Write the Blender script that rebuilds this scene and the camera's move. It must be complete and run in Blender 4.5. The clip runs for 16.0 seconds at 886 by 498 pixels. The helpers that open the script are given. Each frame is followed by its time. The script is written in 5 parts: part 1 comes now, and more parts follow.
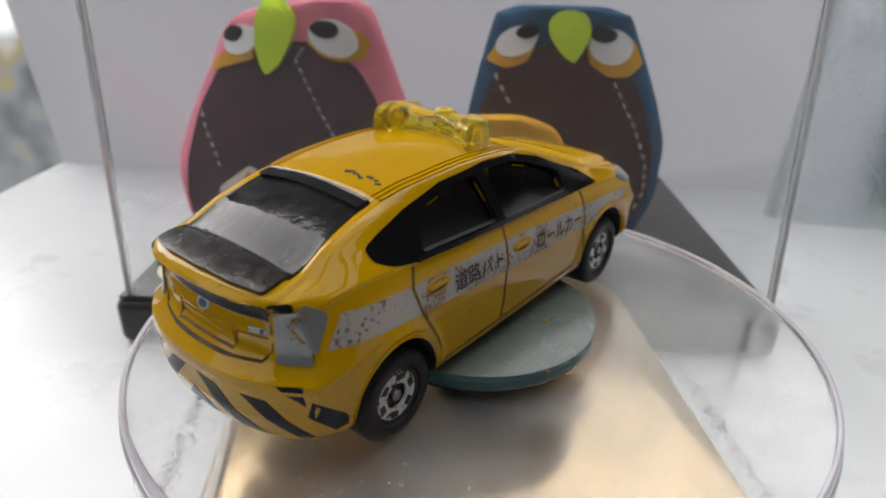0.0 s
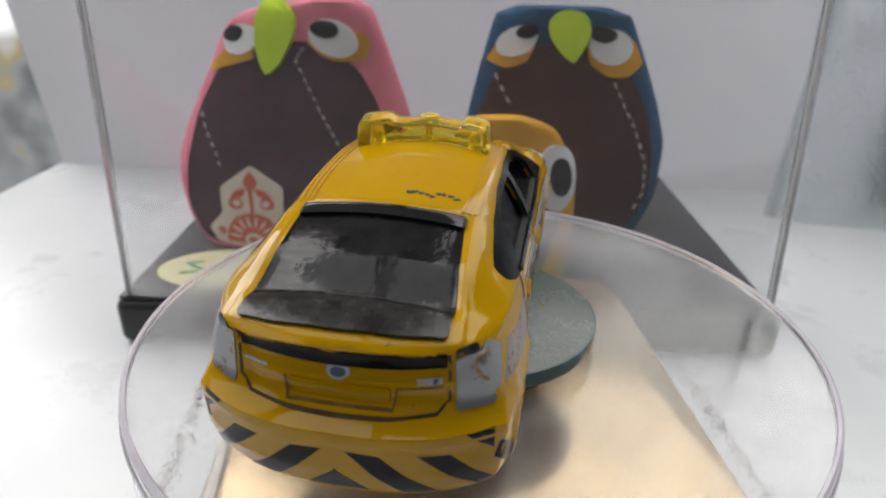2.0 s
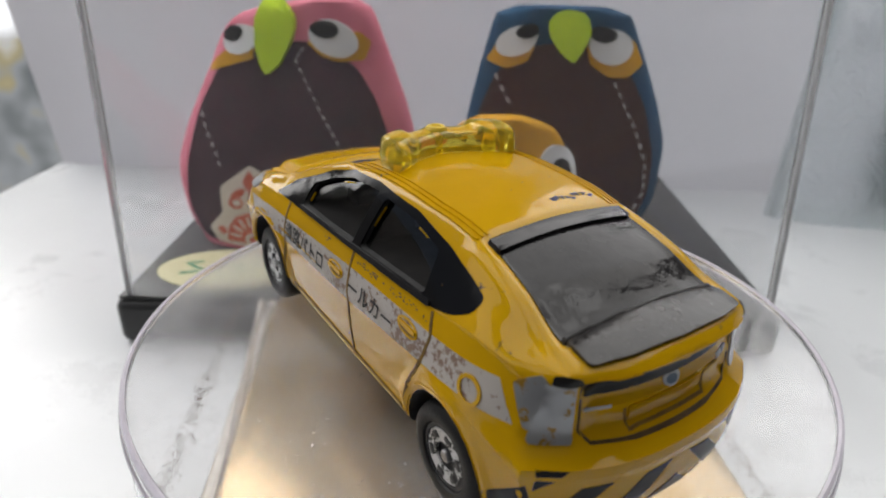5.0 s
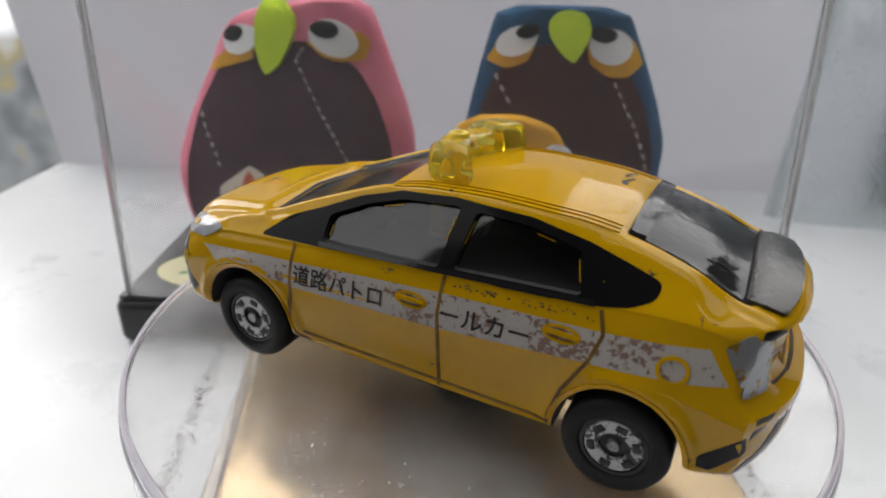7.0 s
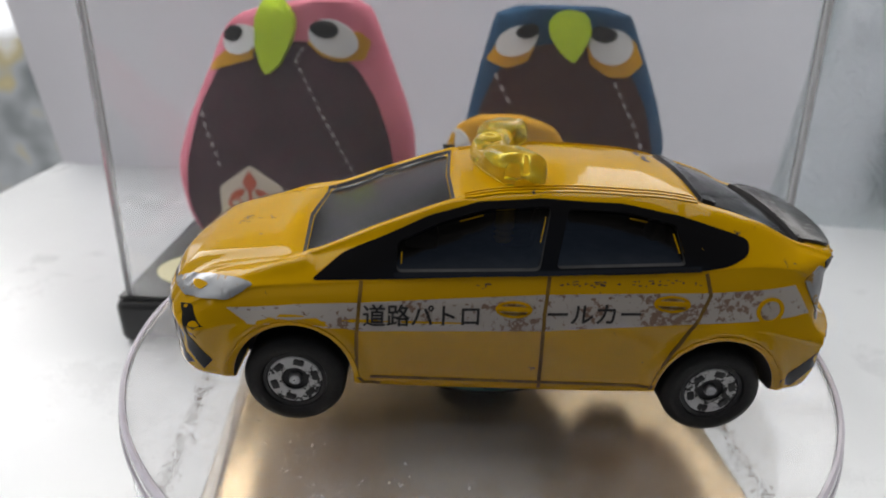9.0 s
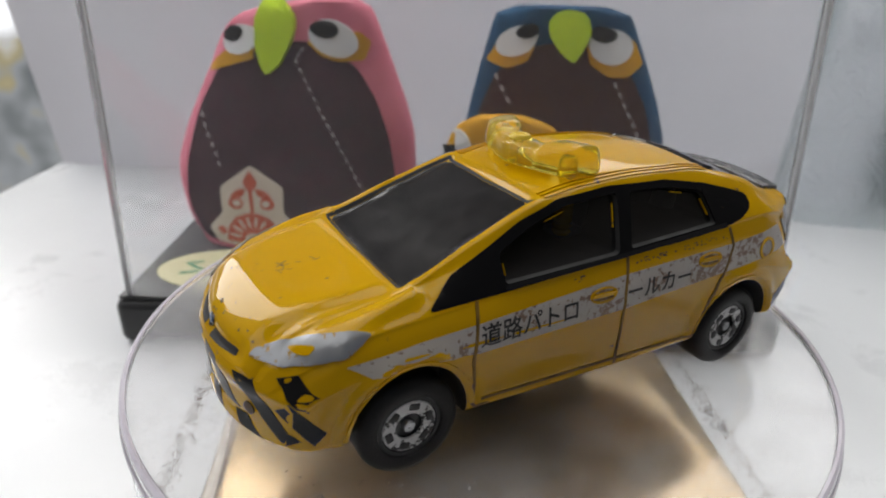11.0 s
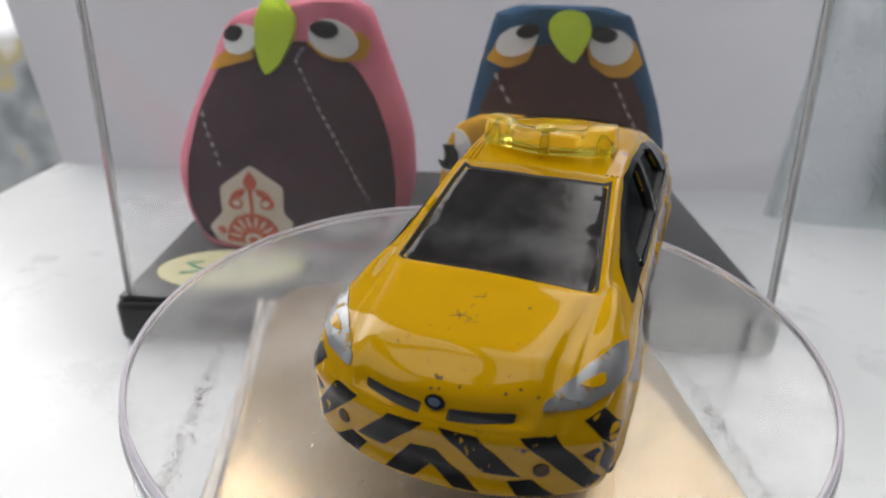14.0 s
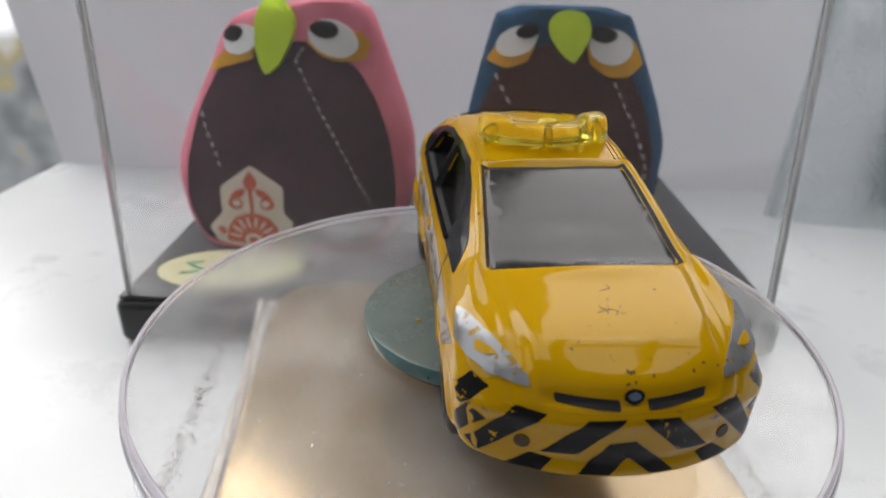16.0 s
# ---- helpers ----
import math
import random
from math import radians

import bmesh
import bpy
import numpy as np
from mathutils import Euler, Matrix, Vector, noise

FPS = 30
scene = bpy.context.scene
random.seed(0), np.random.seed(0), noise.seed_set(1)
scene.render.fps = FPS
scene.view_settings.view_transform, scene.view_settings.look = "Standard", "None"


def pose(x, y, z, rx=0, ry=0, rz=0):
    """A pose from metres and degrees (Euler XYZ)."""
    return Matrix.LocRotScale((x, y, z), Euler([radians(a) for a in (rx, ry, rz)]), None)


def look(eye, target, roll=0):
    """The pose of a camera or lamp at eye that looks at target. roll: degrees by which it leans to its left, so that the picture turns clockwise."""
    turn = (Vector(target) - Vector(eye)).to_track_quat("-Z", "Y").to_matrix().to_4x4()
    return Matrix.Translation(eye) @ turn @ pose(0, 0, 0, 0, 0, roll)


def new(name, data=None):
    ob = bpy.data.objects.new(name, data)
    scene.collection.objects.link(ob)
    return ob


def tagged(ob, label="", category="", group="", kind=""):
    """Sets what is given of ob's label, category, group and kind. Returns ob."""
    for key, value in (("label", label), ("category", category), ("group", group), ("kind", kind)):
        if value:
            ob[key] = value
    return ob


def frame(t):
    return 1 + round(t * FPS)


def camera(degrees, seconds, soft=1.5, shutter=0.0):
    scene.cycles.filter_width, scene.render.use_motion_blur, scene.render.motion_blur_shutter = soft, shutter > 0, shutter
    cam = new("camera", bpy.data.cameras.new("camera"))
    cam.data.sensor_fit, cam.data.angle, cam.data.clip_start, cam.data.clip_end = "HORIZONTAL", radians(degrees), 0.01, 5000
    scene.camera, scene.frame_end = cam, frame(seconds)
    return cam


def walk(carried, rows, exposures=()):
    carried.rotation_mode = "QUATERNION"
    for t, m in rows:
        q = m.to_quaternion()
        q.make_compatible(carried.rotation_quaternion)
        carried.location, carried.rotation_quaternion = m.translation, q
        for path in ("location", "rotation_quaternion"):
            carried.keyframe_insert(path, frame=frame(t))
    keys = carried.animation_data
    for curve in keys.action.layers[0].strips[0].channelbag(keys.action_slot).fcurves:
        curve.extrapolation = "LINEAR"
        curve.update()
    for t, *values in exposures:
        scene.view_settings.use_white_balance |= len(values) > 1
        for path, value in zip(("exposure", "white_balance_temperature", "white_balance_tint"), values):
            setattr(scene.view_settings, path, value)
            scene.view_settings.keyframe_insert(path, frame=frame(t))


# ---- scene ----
from mathutils.bvhtree import BVHTree

# camera: stands still, a hand's width from the turning toy
cam = camera(68.21, 16.0, soft=1.9)
EYE = (0.0, -0.0733, 0.085)
VIEW = look(EYE, (-0.005998, 0.017181, 0.042844), 1.127)
walk(cam, [(0, VIEW), (16.0, VIEW)])
cam.data.dof.use_dof = True
cam.data.dof.focus_distance = 0.066
cam.data.dof.aperture_fstop = 42

# turn of the disc and the car on it, degrees, every half second
TURN = [0.00, 7.90, 15.56, 22.50, 28.95, 35.92, 42.99, 50.40, 57.84, 65.36, 72.86, 80.37, 87.87, 95.31, 102.62, 109.99, 117.25, 124.25, 130.93, 137.80, 144.75, 151.69, 158.63, 165.53, 172.26, 178.92, 185.51, 192.19, 198.86, 205.50, 212.05, 218.55, 224.98]
HEADING = 54.47
LID_TOP = 39.5      # millimetres above the table
GROUND = 40.15       # the level of the tyre bottoms

# ---- world and light ----
world = bpy.data.worlds.new("world")
scene.world = world
world.use_nodes = True
wn = world.node_tree
sky = wn.nodes.new("ShaderNodeTexSky")
sky.sky_type = "NISHITA"
sky.sun_disc = False
sky.sun_elevation, sky.sun_rotation = radians(42), radians(-20)
sky.air_density, sky.dust_density = 1.0, 4.0
wn.links.new(sky.outputs["Color"], wn.nodes["Background"].inputs["Color"])
wn.nodes["Background"].inputs["Strength"].default_value = 0.06
scene.view_settings.exposure = -0.4


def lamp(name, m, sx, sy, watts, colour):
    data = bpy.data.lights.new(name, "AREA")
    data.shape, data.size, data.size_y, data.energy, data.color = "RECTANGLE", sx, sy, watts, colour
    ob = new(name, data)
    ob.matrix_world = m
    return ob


# daylight from the window side; the right lamp is placed to brighten the panel
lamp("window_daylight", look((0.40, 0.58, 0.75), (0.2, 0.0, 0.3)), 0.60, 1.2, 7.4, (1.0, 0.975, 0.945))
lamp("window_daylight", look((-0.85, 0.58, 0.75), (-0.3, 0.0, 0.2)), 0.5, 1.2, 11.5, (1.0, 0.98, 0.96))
# unseen fill lamps added overhead, at the left and behind the camera
lamp("overhead_fill", look((0.1, 0.0, 1.59), (0.1, 0.001, 0.0)), 2.2, 1.1, 18, (1.0, 0.975, 0.94))
lamp("side_fill", look((-1.06, -0.35, 0.75), (0.0, 0.05, 0.1)), 0.9, 0.8, 3.6, (1.0, 0.98, 0.955))
lamp("rear_fill", look((0.0, -1.78, 1.1), (0.0, 0.0, 0.1)), 2.4, 0.9, 0.25, (1.0, 0.98, 0.97))


# ---- materials ----
def material(name):
    m = bpy.data.materials.new(name)
    m.use_nodes = True
    return m, m.node_tree.nodes, m.node_tree.links, m.node_tree.nodes["Principled BSDF"]


def add(nodes, kind, **props):
    n = nodes.new(kind)
    for k, v in props.items():
        n.inputs[k.replace("_", " ")].default_value = v
    return n


def ramp(nodes, stops):
    r = nodes.new("ShaderNodeValToRGB")
    while len(r.color_ramp.elements) < len(stops):
        r.color_ramp.elements.new(0.5)
    for e, (p, c) in zip(r.color_ramp.elements, stops):
        e.position, e.color = p, (*c, 1) if len(c) == 3 else c
    return r


def surface(name, colour, colour2=None, rough=0.5, rough2=None, metal=0.0, scale=400.0, fine=3000.0, bump=0.1, coat=0.0, spread=(0.35, 0.65), spec=0.5):
    """A two-scale mottled surface; scale and fine in cycles a metre."""
    m, n, l, b = material(name)
    colour2 = colour2 or tuple(c * 0.85 for c in colour)
    co = n.new("ShaderNodeTexCoord")
    big = add(n, "ShaderNodeTexNoise", Scale=scale, Detail=5.0, Roughness=0.6)
    small = add(n, "ShaderNodeTexNoise", Scale=fine, Detail=3.0)
    l.new(co.outputs["Object"], big.inputs["Vector"])
    l.new(co.outputs["Object"], small.inputs["Vector"])
    mix = n.new("ShaderNodeMath")
    mix.operation = "MULTIPLY_ADD"
    mix.inputs[1].default_value, mix.inputs[2].default_value = 0.3, -0.15
    l.new(small.outputs["Fac"], mix.inputs[0])
    tot = n.new("ShaderNodeMath")
    tot.operation = "ADD"
    l.new(big.outputs["Fac"], tot.inputs[0])
    l.new(mix.outputs[0], tot.inputs[1])
    r = ramp(n, [(spread[0], colour), (spread[1], colour2)])
    l.new(tot.outputs[0], r.inputs["Fac"])
    l.new(r.outputs["Color"], b.inputs["Base Color"])
    rr = ramp(n, [(0.3, (rough,) * 3), (0.7, (rough2 if rough2 is not None else min(1, rough * 1.35),) * 3)])
    l.new(tot.outputs[0], rr.inputs["Fac"])
    l.new(rr.outputs["Color"], b.inputs["Roughness"])
    b.inputs["Metallic"].default_value = metal
    b.inputs["Coat Weight"].default_value = coat
    b.inputs["Specular IOR Level"].default_value = spec
    if bump:
        bp = add(n, "ShaderNodeBump", Strength=bump, Distance=0.0002)
        l.new(small.outputs["Fac"], bp.inputs["Height"])
        l.new(bp.outputs["Normal"], b.inputs["Normal"])
    return m


def chipped(name, paint, under, amount=0.66, scale=900.0, rough=0.17, coat=0.0, under_rough=0.5, tone=0.9, wave=0.06, spec=0.5, metal=0.0):
    """Glossy paint with small chips through which another colour shows."""
    m, n, l, b = material(name)
    co = n.new("ShaderNodeTexCoord")
    a = add(n, "ShaderNodeTexNoise", Scale=scale, Detail=6.0, Roughness=0.7)
    patch_ = add(n, "ShaderNodeTexNoise", Scale=scale * 0.16, Detail=2.0)
    tint = add(n, "ShaderNodeTexNoise", Scale=120.0, Detail=3.0)
    for q in (a, patch_, tint):
        l.new(co.outputs["Object"], q.inputs["Vector"])
    s = n.new("ShaderNodeMath")
    s.operation = "MULTIPLY_ADD"
    s.inputs[1].default_value = 0.55
    l.new(patch_.outputs["Fac"], s.inputs[0])
    l.new(a.outputs["Fac"], s.inputs[2])
    edge = ramp(n, [(amount, (0, 0, 0)), (amount + 0.012, (1, 1, 1))])
    scaled = n.new("ShaderNodeMath")
    scaled.operation = "MULTIPLY"
    scaled.inputs[1].default_value = 0.8
    l.new(s.outputs[0], scaled.inputs[0])
    l.new(scaled.outputs[0], edge.inputs["Fac"])
    base = ramp(n, [(0.3, paint), (0.7, tuple(c * tone for c in paint))])
    l.new(tint.outputs["Fac"], base.inputs["Fac"])
    mx = n.new("ShaderNodeMix")
    mx.data_type = "RGBA"
    l.new(edge.outputs["Color"], mx.inputs["Factor"])
    l.new(base.outputs["Color"], mx.inputs["A"])
    mx.inputs["B"].default_value = (*under, 1)
    l.new(mx.outputs["Result"], b.inputs["Base Color"])
    rr = ramp(n, [(0.0, (rough,) * 3), (1.0, (under_rough,) * 3)])
    l.new(edge.outputs["Color"], rr.inputs["Fac"])
    l.new(rr.outputs["Color"], b.inputs["Roughness"])
    b.inputs["Specular IOR Level"].default_value = spec
    b.inputs["Metallic"].default_value = metal
    b.inputs["Coat Weight"].default_value = coat
    b.inputs["Coat Roughness"].default_value = 0.08
    soft = add(n, "ShaderNodeTexNoise", Scale=260.0, Detail=2.0)
    l.new(co.outputs["Object"], soft.inputs["Vector"])
    bp = add(n, "ShaderNodeBump", Strength=wave, Distance=0.0006)
    l.new(soft.outputs["Fac"], bp.inputs["Height"])
    bp2 = add(n, "ShaderNodeBump", Strength=0.25, Distance=0.0001)
    bp2.invert = True
    l.new(edge.outputs["Color"], bp2.inputs["Height"])
    l.new(bp.outputs["Normal"], bp2.inputs["Normal"])
    l.new(bp2.outputs["Normal"], b.inputs["Normal"])
    return m


def clear(name, colour=(1, 1, 1), rough=0.02, ior=1.46, dust=0.0):
    """Clear plastic; dust mixes in a thin pale film, on the case for hazy reflections."""
    m, n, l, b = material(name)
    b.inputs["Base Color"].default_value = (*colour, 1)
    b.inputs["Transmission Weight"].default_value = 1.0
    b.inputs["IOR"].default_value = ior
    b.inputs["Roughness"].default_value = rough
    if dust:
        film = n.new("ShaderNodeBsdfDiffuse")
        film.inputs["Color"].default_value = (0.78, 0.78, 0.8, 1)
        both = n.new("ShaderNodeMixShader")
        both.inputs[0].default_value = dust
        l.new(b.outputs[0], both.inputs[1])
        l.new(film.outputs[0], both.inputs[2])
        l.new(both.outputs[0], n["Material Output"].inputs["Surface"])
    return m


def scratched(name, colour, ior, haze):
    """Clear plastic with hair scratches in several directions, patches of haze and grains of dust."""
    m, n, l, b = material(name)
    b.inputs["Base Color"].default_value = (*colour, 1)
    b.inputs["Transmission Weight"].default_value = 1.0
    b.inputs["IOR"].default_value = ior
    co = n.new("ShaderNodeTexCoord")
    total = None

    def plus(a, c, how="ADD"):
        q = n.new("ShaderNodeMath")
        q.operation = how
        l.new(a, q.inputs[0])
        if isinstance(c, float):
            q.inputs[1].default_value = c
        else:
            l.new(c, q.inputs[1])
        return q.outputs[0]

    for angle, scale, low in ((0.35, 900.0, 0.615), (1.25, 1200.0, 0.625), (2.2, 1000.0, 0.625), (2.75, 1500.0, 0.615)):
        mp = n.new("ShaderNodeMapping")
        mp.inputs["Scale"].default_value = (0.13, 7.5, 1)
        spun = n.new("ShaderNodeMapping")
        spun.inputs["Rotation"].default_value = (0, 0, angle)
        l.new(co.outputs["Object"], spun.inputs["Vector"])
        l.new(spun.outputs["Vector"], mp.inputs["Vector"])
        hair = add(n, "ShaderNodeTexNoise", Scale=scale, Detail=3.0, Roughness=0.6, Distortion=0.25)
        l.new(mp.outputs["Vector"], hair.inputs["Vector"])
        cut = ramp(n, [(low, (0, 0, 0)), (low + 0.07, (1, 1, 1))])
        l.new(hair.outputs["Fac"], cut.inputs["Fac"])
        total = cut.outputs["Color"] if total is None else plus(total, cut.outputs["Color"], "MAXIMUM")
    patchy = add(n, "ShaderNodeTexNoise", Scale=42.0, Detail=5.0, Roughness=0.65)
    grains = add(n, "ShaderNodeTexNoise", Scale=1900.0, Detail=2.0)
    for q in (patchy, grains):
        l.new(co.outputs["Object"], q.inputs["Vector"])
    where = ramp(n, [(0.38, (0.25,) * 3), (0.62, (1, 1, 1))])
    l.new(patchy.outputs["Fac"], where.inputs["Fac"])
    speck = ramp(n, [(0.66, (0, 0, 0)), (0.70, (1, 1, 1))])
    l.new(grains.outputs["Fac"], speck.inputs["Fac"])
    marks = plus(plus(total, where.outputs["Color"], "MULTIPLY"), 0.2, "MULTIPLY")
    specks = plus(plus(speck.outputs["Color"], where.outputs["Color"], "MULTIPLY"), 0.34, "MULTIPLY")
    veil = plus(where.outputs["Color"], haze, "MULTIPLY")
    amount = plus(plus(marks, specks), veil)
    film = n.new("ShaderNodeBsdfDiffuse")
    film.inputs["Color"].default_value = (0.76, 0.76, 0.79, 1)
    both = n.new("ShaderNodeMixShader")
    l.new(amount, both.inputs[0])
    l.new(b.outputs[0], both.inputs[1])
    l.new(film.outputs[0], both.inputs[2])
    l.new(both.outputs[0], n["Material Output"].inputs["Surface"])
    rr = ramp(n, [(0.35, (0.06,) * 3), (0.65, (0.2,) * 3)])
    l.new(patchy.outputs["Fac"], rr.inputs["Fac"])
    l.new(rr.outputs["Color"], b.inputs["Roughness"])
    return m


YELLOW = chipped("yellow_enamel", (0.60, 0.334, 0.0015), (0.05, 0.035, 0.02), amount=0.80, rough=0.05, spec=0.3)
BLACK_PAINT = chipped("black_paint", (0.014, 0.014, 0.016), (0.75, 0.42, 0.015), amount=0.835, rough=0.08, coat=0.0, spec=0.4)
SURROUND_BLACK = chipped("black_window_surround", (0.008, 0.008, 0.009), (0.5, 0.28, 0.01), amount=0.85, rough=0.12, spec=0.12)
STRIPE_BLACK = chipped("worn_black_stripe", (0.012, 0.012, 0.013), (0.66, 0.37, 0.01), amount=0.785, rough=0.3, coat=0.0, spec=0.18)
WHITE_PRINT = chipped("worn_white_print", (0.47, 0.43, 0.39), (0.21, 0.13, 0.09), amount=0.675, scale=1500.0, rough=0.5, coat=0.1)
SILVER_PRINT = chipped("worn_silver_print", (0.33, 0.34, 0.355), (0.30, 0.17, 0.02), amount=0.68, scale=700.0, rough=0.34, coat=0.2, metal=0.55, wave=0.5)
INK = surface("black_ink", (0.015, 0.014, 0.014), rough=0.5, bump=0)
GROOVE = surface("grimy_shaded_groove", (0.24, 0.13, 0.004), (0.12, 0.065, 0.005), rough=0.6, bump=0)
SEAM_DARK = surface("dark_seam_grime", (0.10, 0.055, 0.008), (0.05, 0.03, 0.008), rough=0.6, bump=0)
TINTED = surface("dark_tinted_glass", (0.008, 0.008, 0.009), (0.018, 0.017, 0.018), rough=0.14, rough2=0.24, scale=330, fine=900, bump=0.08, spec=0.65)
REAR_TINTED = surface("scuffed_rear_glass", (0.008, 0.008, 0.009), (0.02, 0.019, 0.02), rough=0.05, rough2=0.16, scale=250, fine=600, bump=0.25, spec=0.26)
SMOKED, gn, gl, gb = material("smoked_side_glass")
see, shine, pane = gn.new("ShaderNodeBsdfTransparent"), gn.new("ShaderNodeBsdfGlossy"), gn.new("ShaderNodeMixShader")
see.inputs["Color"].default_value = (0.34, 0.34, 0.35, 1)
shine.inputs["Roughness"].default_value = 0.05
pane.inputs[0].default_value = 0.08
gl.new(see.outputs[0], pane.inputs[1])
gl.new(shine.outputs[0], pane.inputs[2])
gl.new(pane.outputs[0], gn["Material Output"].inputs["Surface"])
CABIN_GREY = surface("grey_cabin_moulding", (0.13, 0.13, 0.135), (0.09, 0.09, 0.095), rough=0.4, scale=300)
SPOILER_GREY = surface("scuffed_black_spoiler", (0.014, 0.013, 0.013), (0.032, 0.03, 0.028), rough=0.16, rough2=0.3, scale=500, fine=1400, bump=0.2, spec=0.42)
TYRE = surface("black_rubber", (0.011, 0.011, 0.012), (0.018, 0.018, 0.018), rough=0.42, bump=0.2, spec=0.25)
RIM_BLACK = surface("black_rim_plastic", (0.02, 0.02, 0.022), rough=0.35, bump=0.05)
CHROME = chipped("worn_chrome_print", (0.62, 0.62, 0.62), (0.025, 0.025, 0.025), amount=0.655, scale=1800, rough=0.3, coat=0.2)
AMBER = clear("amber_plastic", (1.0, 0.88, 0.13), rough=0.02, ior=1.38)
AMBER.node_tree.nodes["Principled BSDF"].inputs["Transmission Weight"].default_value = 0.84
GRIME = surface("brown_grime", (0.05, 0.03, 0.012), (0.12, 0.065, 0.012), rough=0.5, scale=900, bump=0)
AMBER_DEEP = surface("deep_amber_plastic", (0.62, 0.40, 0.02), (0.45, 0.27, 0.01), rough=0.1, scale=300, bump=0)
CHASSIS = surface("black_chassis", (0.03, 0.03, 0.03), rough=0.6)
BLUE_MARK = surface("blue_print", (0.10, 0.16, 0.24), rough=0.4, bump=0)
PALE_MARK = surface("pale_print", (0.62, 0.66, 0.7), rough=0.4, bump=0)


# ---- mesh helpers: built in millimetres, stored in metres ----
def store(name, bm, mat, parent=None, label="", smooth=40, at=None):
    """Link a millimetre bmesh as one mesh object, at top level or under parent."""
    me = bpy.data.meshes.new(name)
    bmesh.ops.recalc_face_normals(bm, faces=bm.faces)
    for v in bm.verts:
        v.co *= 0.001
    bm.to_mesh(me)
    bm.free()
    for m in (mat if isinstance(mat, (list, tuple)) else [mat]):
        me.materials.append(m)
    if smooth:
        me.shade_smooth()
        me.set_sharp_from_angle(angle=radians(smooth))
    ob = new(name, me)
    if at is not None:
        ob.matrix_world = at
    if parent is not None:
        ob.parent = parent
    if label:
        tagged(ob, label)
    return ob


def part(name, bm, mat, parent, label="", smooth=40):
    return store(name, bm, mat, parent, label, smooth)


def thing(name, label, category, at=None, group="", kind=""):
    ob = new(name)
    ob.empty_display_size = 0.01
    if at is not None:
        ob.matrix_world = at
    return tagged(ob, label, category, group, kind)


def box(x0, x1, y0, y1, z0, z1, bevel=0.0, seg=2, bm=None):
    own = bmesh.new()
    bmesh.ops.create_cube(own, size=1)
    for v in own.verts:
        v.co = Vector(((x0 + x1) / 2 + v.co.x * (x1 - x0), (y0 + y1) / 2 + v.co.y * (y1 - y0), (z0 + z1) / 2 + v.co.z * (z1 - z0)))
    if bevel:
        bmesh.ops.bevel(own, geom=own.edges[:], offset=bevel, segments=seg, affect="EDGES", profile=0.5)
    return merge(bm, own)


def merge(bm, own):
    if bm is None:
        return own
    tmp = bpy.data.meshes.new("tmp")
    own.to_mesh(tmp)
    own.free()
    bm.from_mesh(tmp)
    bpy.data.meshes.remove(tmp)
    return bm


def lathe(profile, steps=48, m=None, bm=None):
    """Turn (radius, height) pairs about z; radius 0 closes an end."""
    own = bmesh.new()
    rings = []
    for r, z in profile:
        if r <= 1e-6:
            rings.append([own.verts.new((0, 0, z))])
        else:
            rings.append([own.verts.new((r * math.cos(2 * math.pi * k / steps), r * math.sin(2 * math.pi * k / steps), z)) for k in range(steps)])
    for a, b in zip(rings, rings[1:]):
        for k in range(steps):
            j = (k + 1) % steps
            if len(a) == 1 and len(b) > 1:
                own.faces.new((a[0], b[k], b[j]))
            elif len(b) == 1 and len(a) > 1:
                own.faces.new((a[k], a[j], b[0]))
            elif len(a) > 1:
                own.faces.new((a[k], a[j], b[j], b[k]))
    if m is not None:
        own.transform(m)
    return merge(bm, own)


def smooth_curve(xs, ys, x):
    """Monotone cubic through the pairs."""
    xs, ys = np.asarray(xs, float), np.asarray(ys, float)
    d = np.diff(ys) / np.diff(xs)
    g = np.zeros(len(xs))
    g[0], g[-1] = d[0], d[-1]
    for i in range(1, len(xs) - 1):
        g[i] = 0 if d[i - 1] * d[i] <= 0 else 2 * d[i - 1] * d[i] / (d[i - 1] + d[i])
    i = np.clip(np.searchsorted(xs, x) - 1, 0, len(xs) - 2)
    w = xs[i + 1] - xs[i]
    t = (x - xs[i]) / w
    return (2 * t**3 - 3 * t**2 + 1) * ys[i] + (t**3 - 2 * t**2 + t) * w * g[i] + (3 * t**2 - 2 * t**3) * ys[i + 1] + (t**3 - t**2) * w * g[i + 1]
# ---- setting ----
# translucency added so that the lamps behind brighten the back wall
SCREEN, sn, sl, sb = material("white_translucent_screen")
sco = sn.new("ShaderNodeTexCoord")
sno = add(sn, "ShaderNodeTexNoise", Scale=12.0, Detail=4.0)
sl.new(sco.outputs["Object"], sno.inputs["Vector"])
srp = ramp(sn, [(0.3, (0.89, 0.89, 0.92)), (0.7, (0.83, 0.83, 0.86))])
sl.new(sno.outputs["Fac"], srp.inputs["Fac"])
sd, stl, smx = sn.new("ShaderNodeBsdfDiffuse"), sn.new("ShaderNodeBsdfTranslucent"), sn.new("ShaderNodeMixShader")
smx.inputs[0].default_value = 0.6
for q in (sd, stl):
    sl.new(srp.outputs["Color"], q.inputs["Color"])
sl.new(sd.outputs[0], smx.inputs[1])
sl.new(stl.outputs[0], smx.inputs[2])
sl.new(smx.outputs[0], sn["Material Output"].inputs["Surface"])
DESK_PAINT = surface("white_desk_laminate", (0.78, 0.80, 0.815), (0.755, 0.775, 0.79), rough=0.24, rough2=0.36, scale=30, fine=2200, bump=0.1)
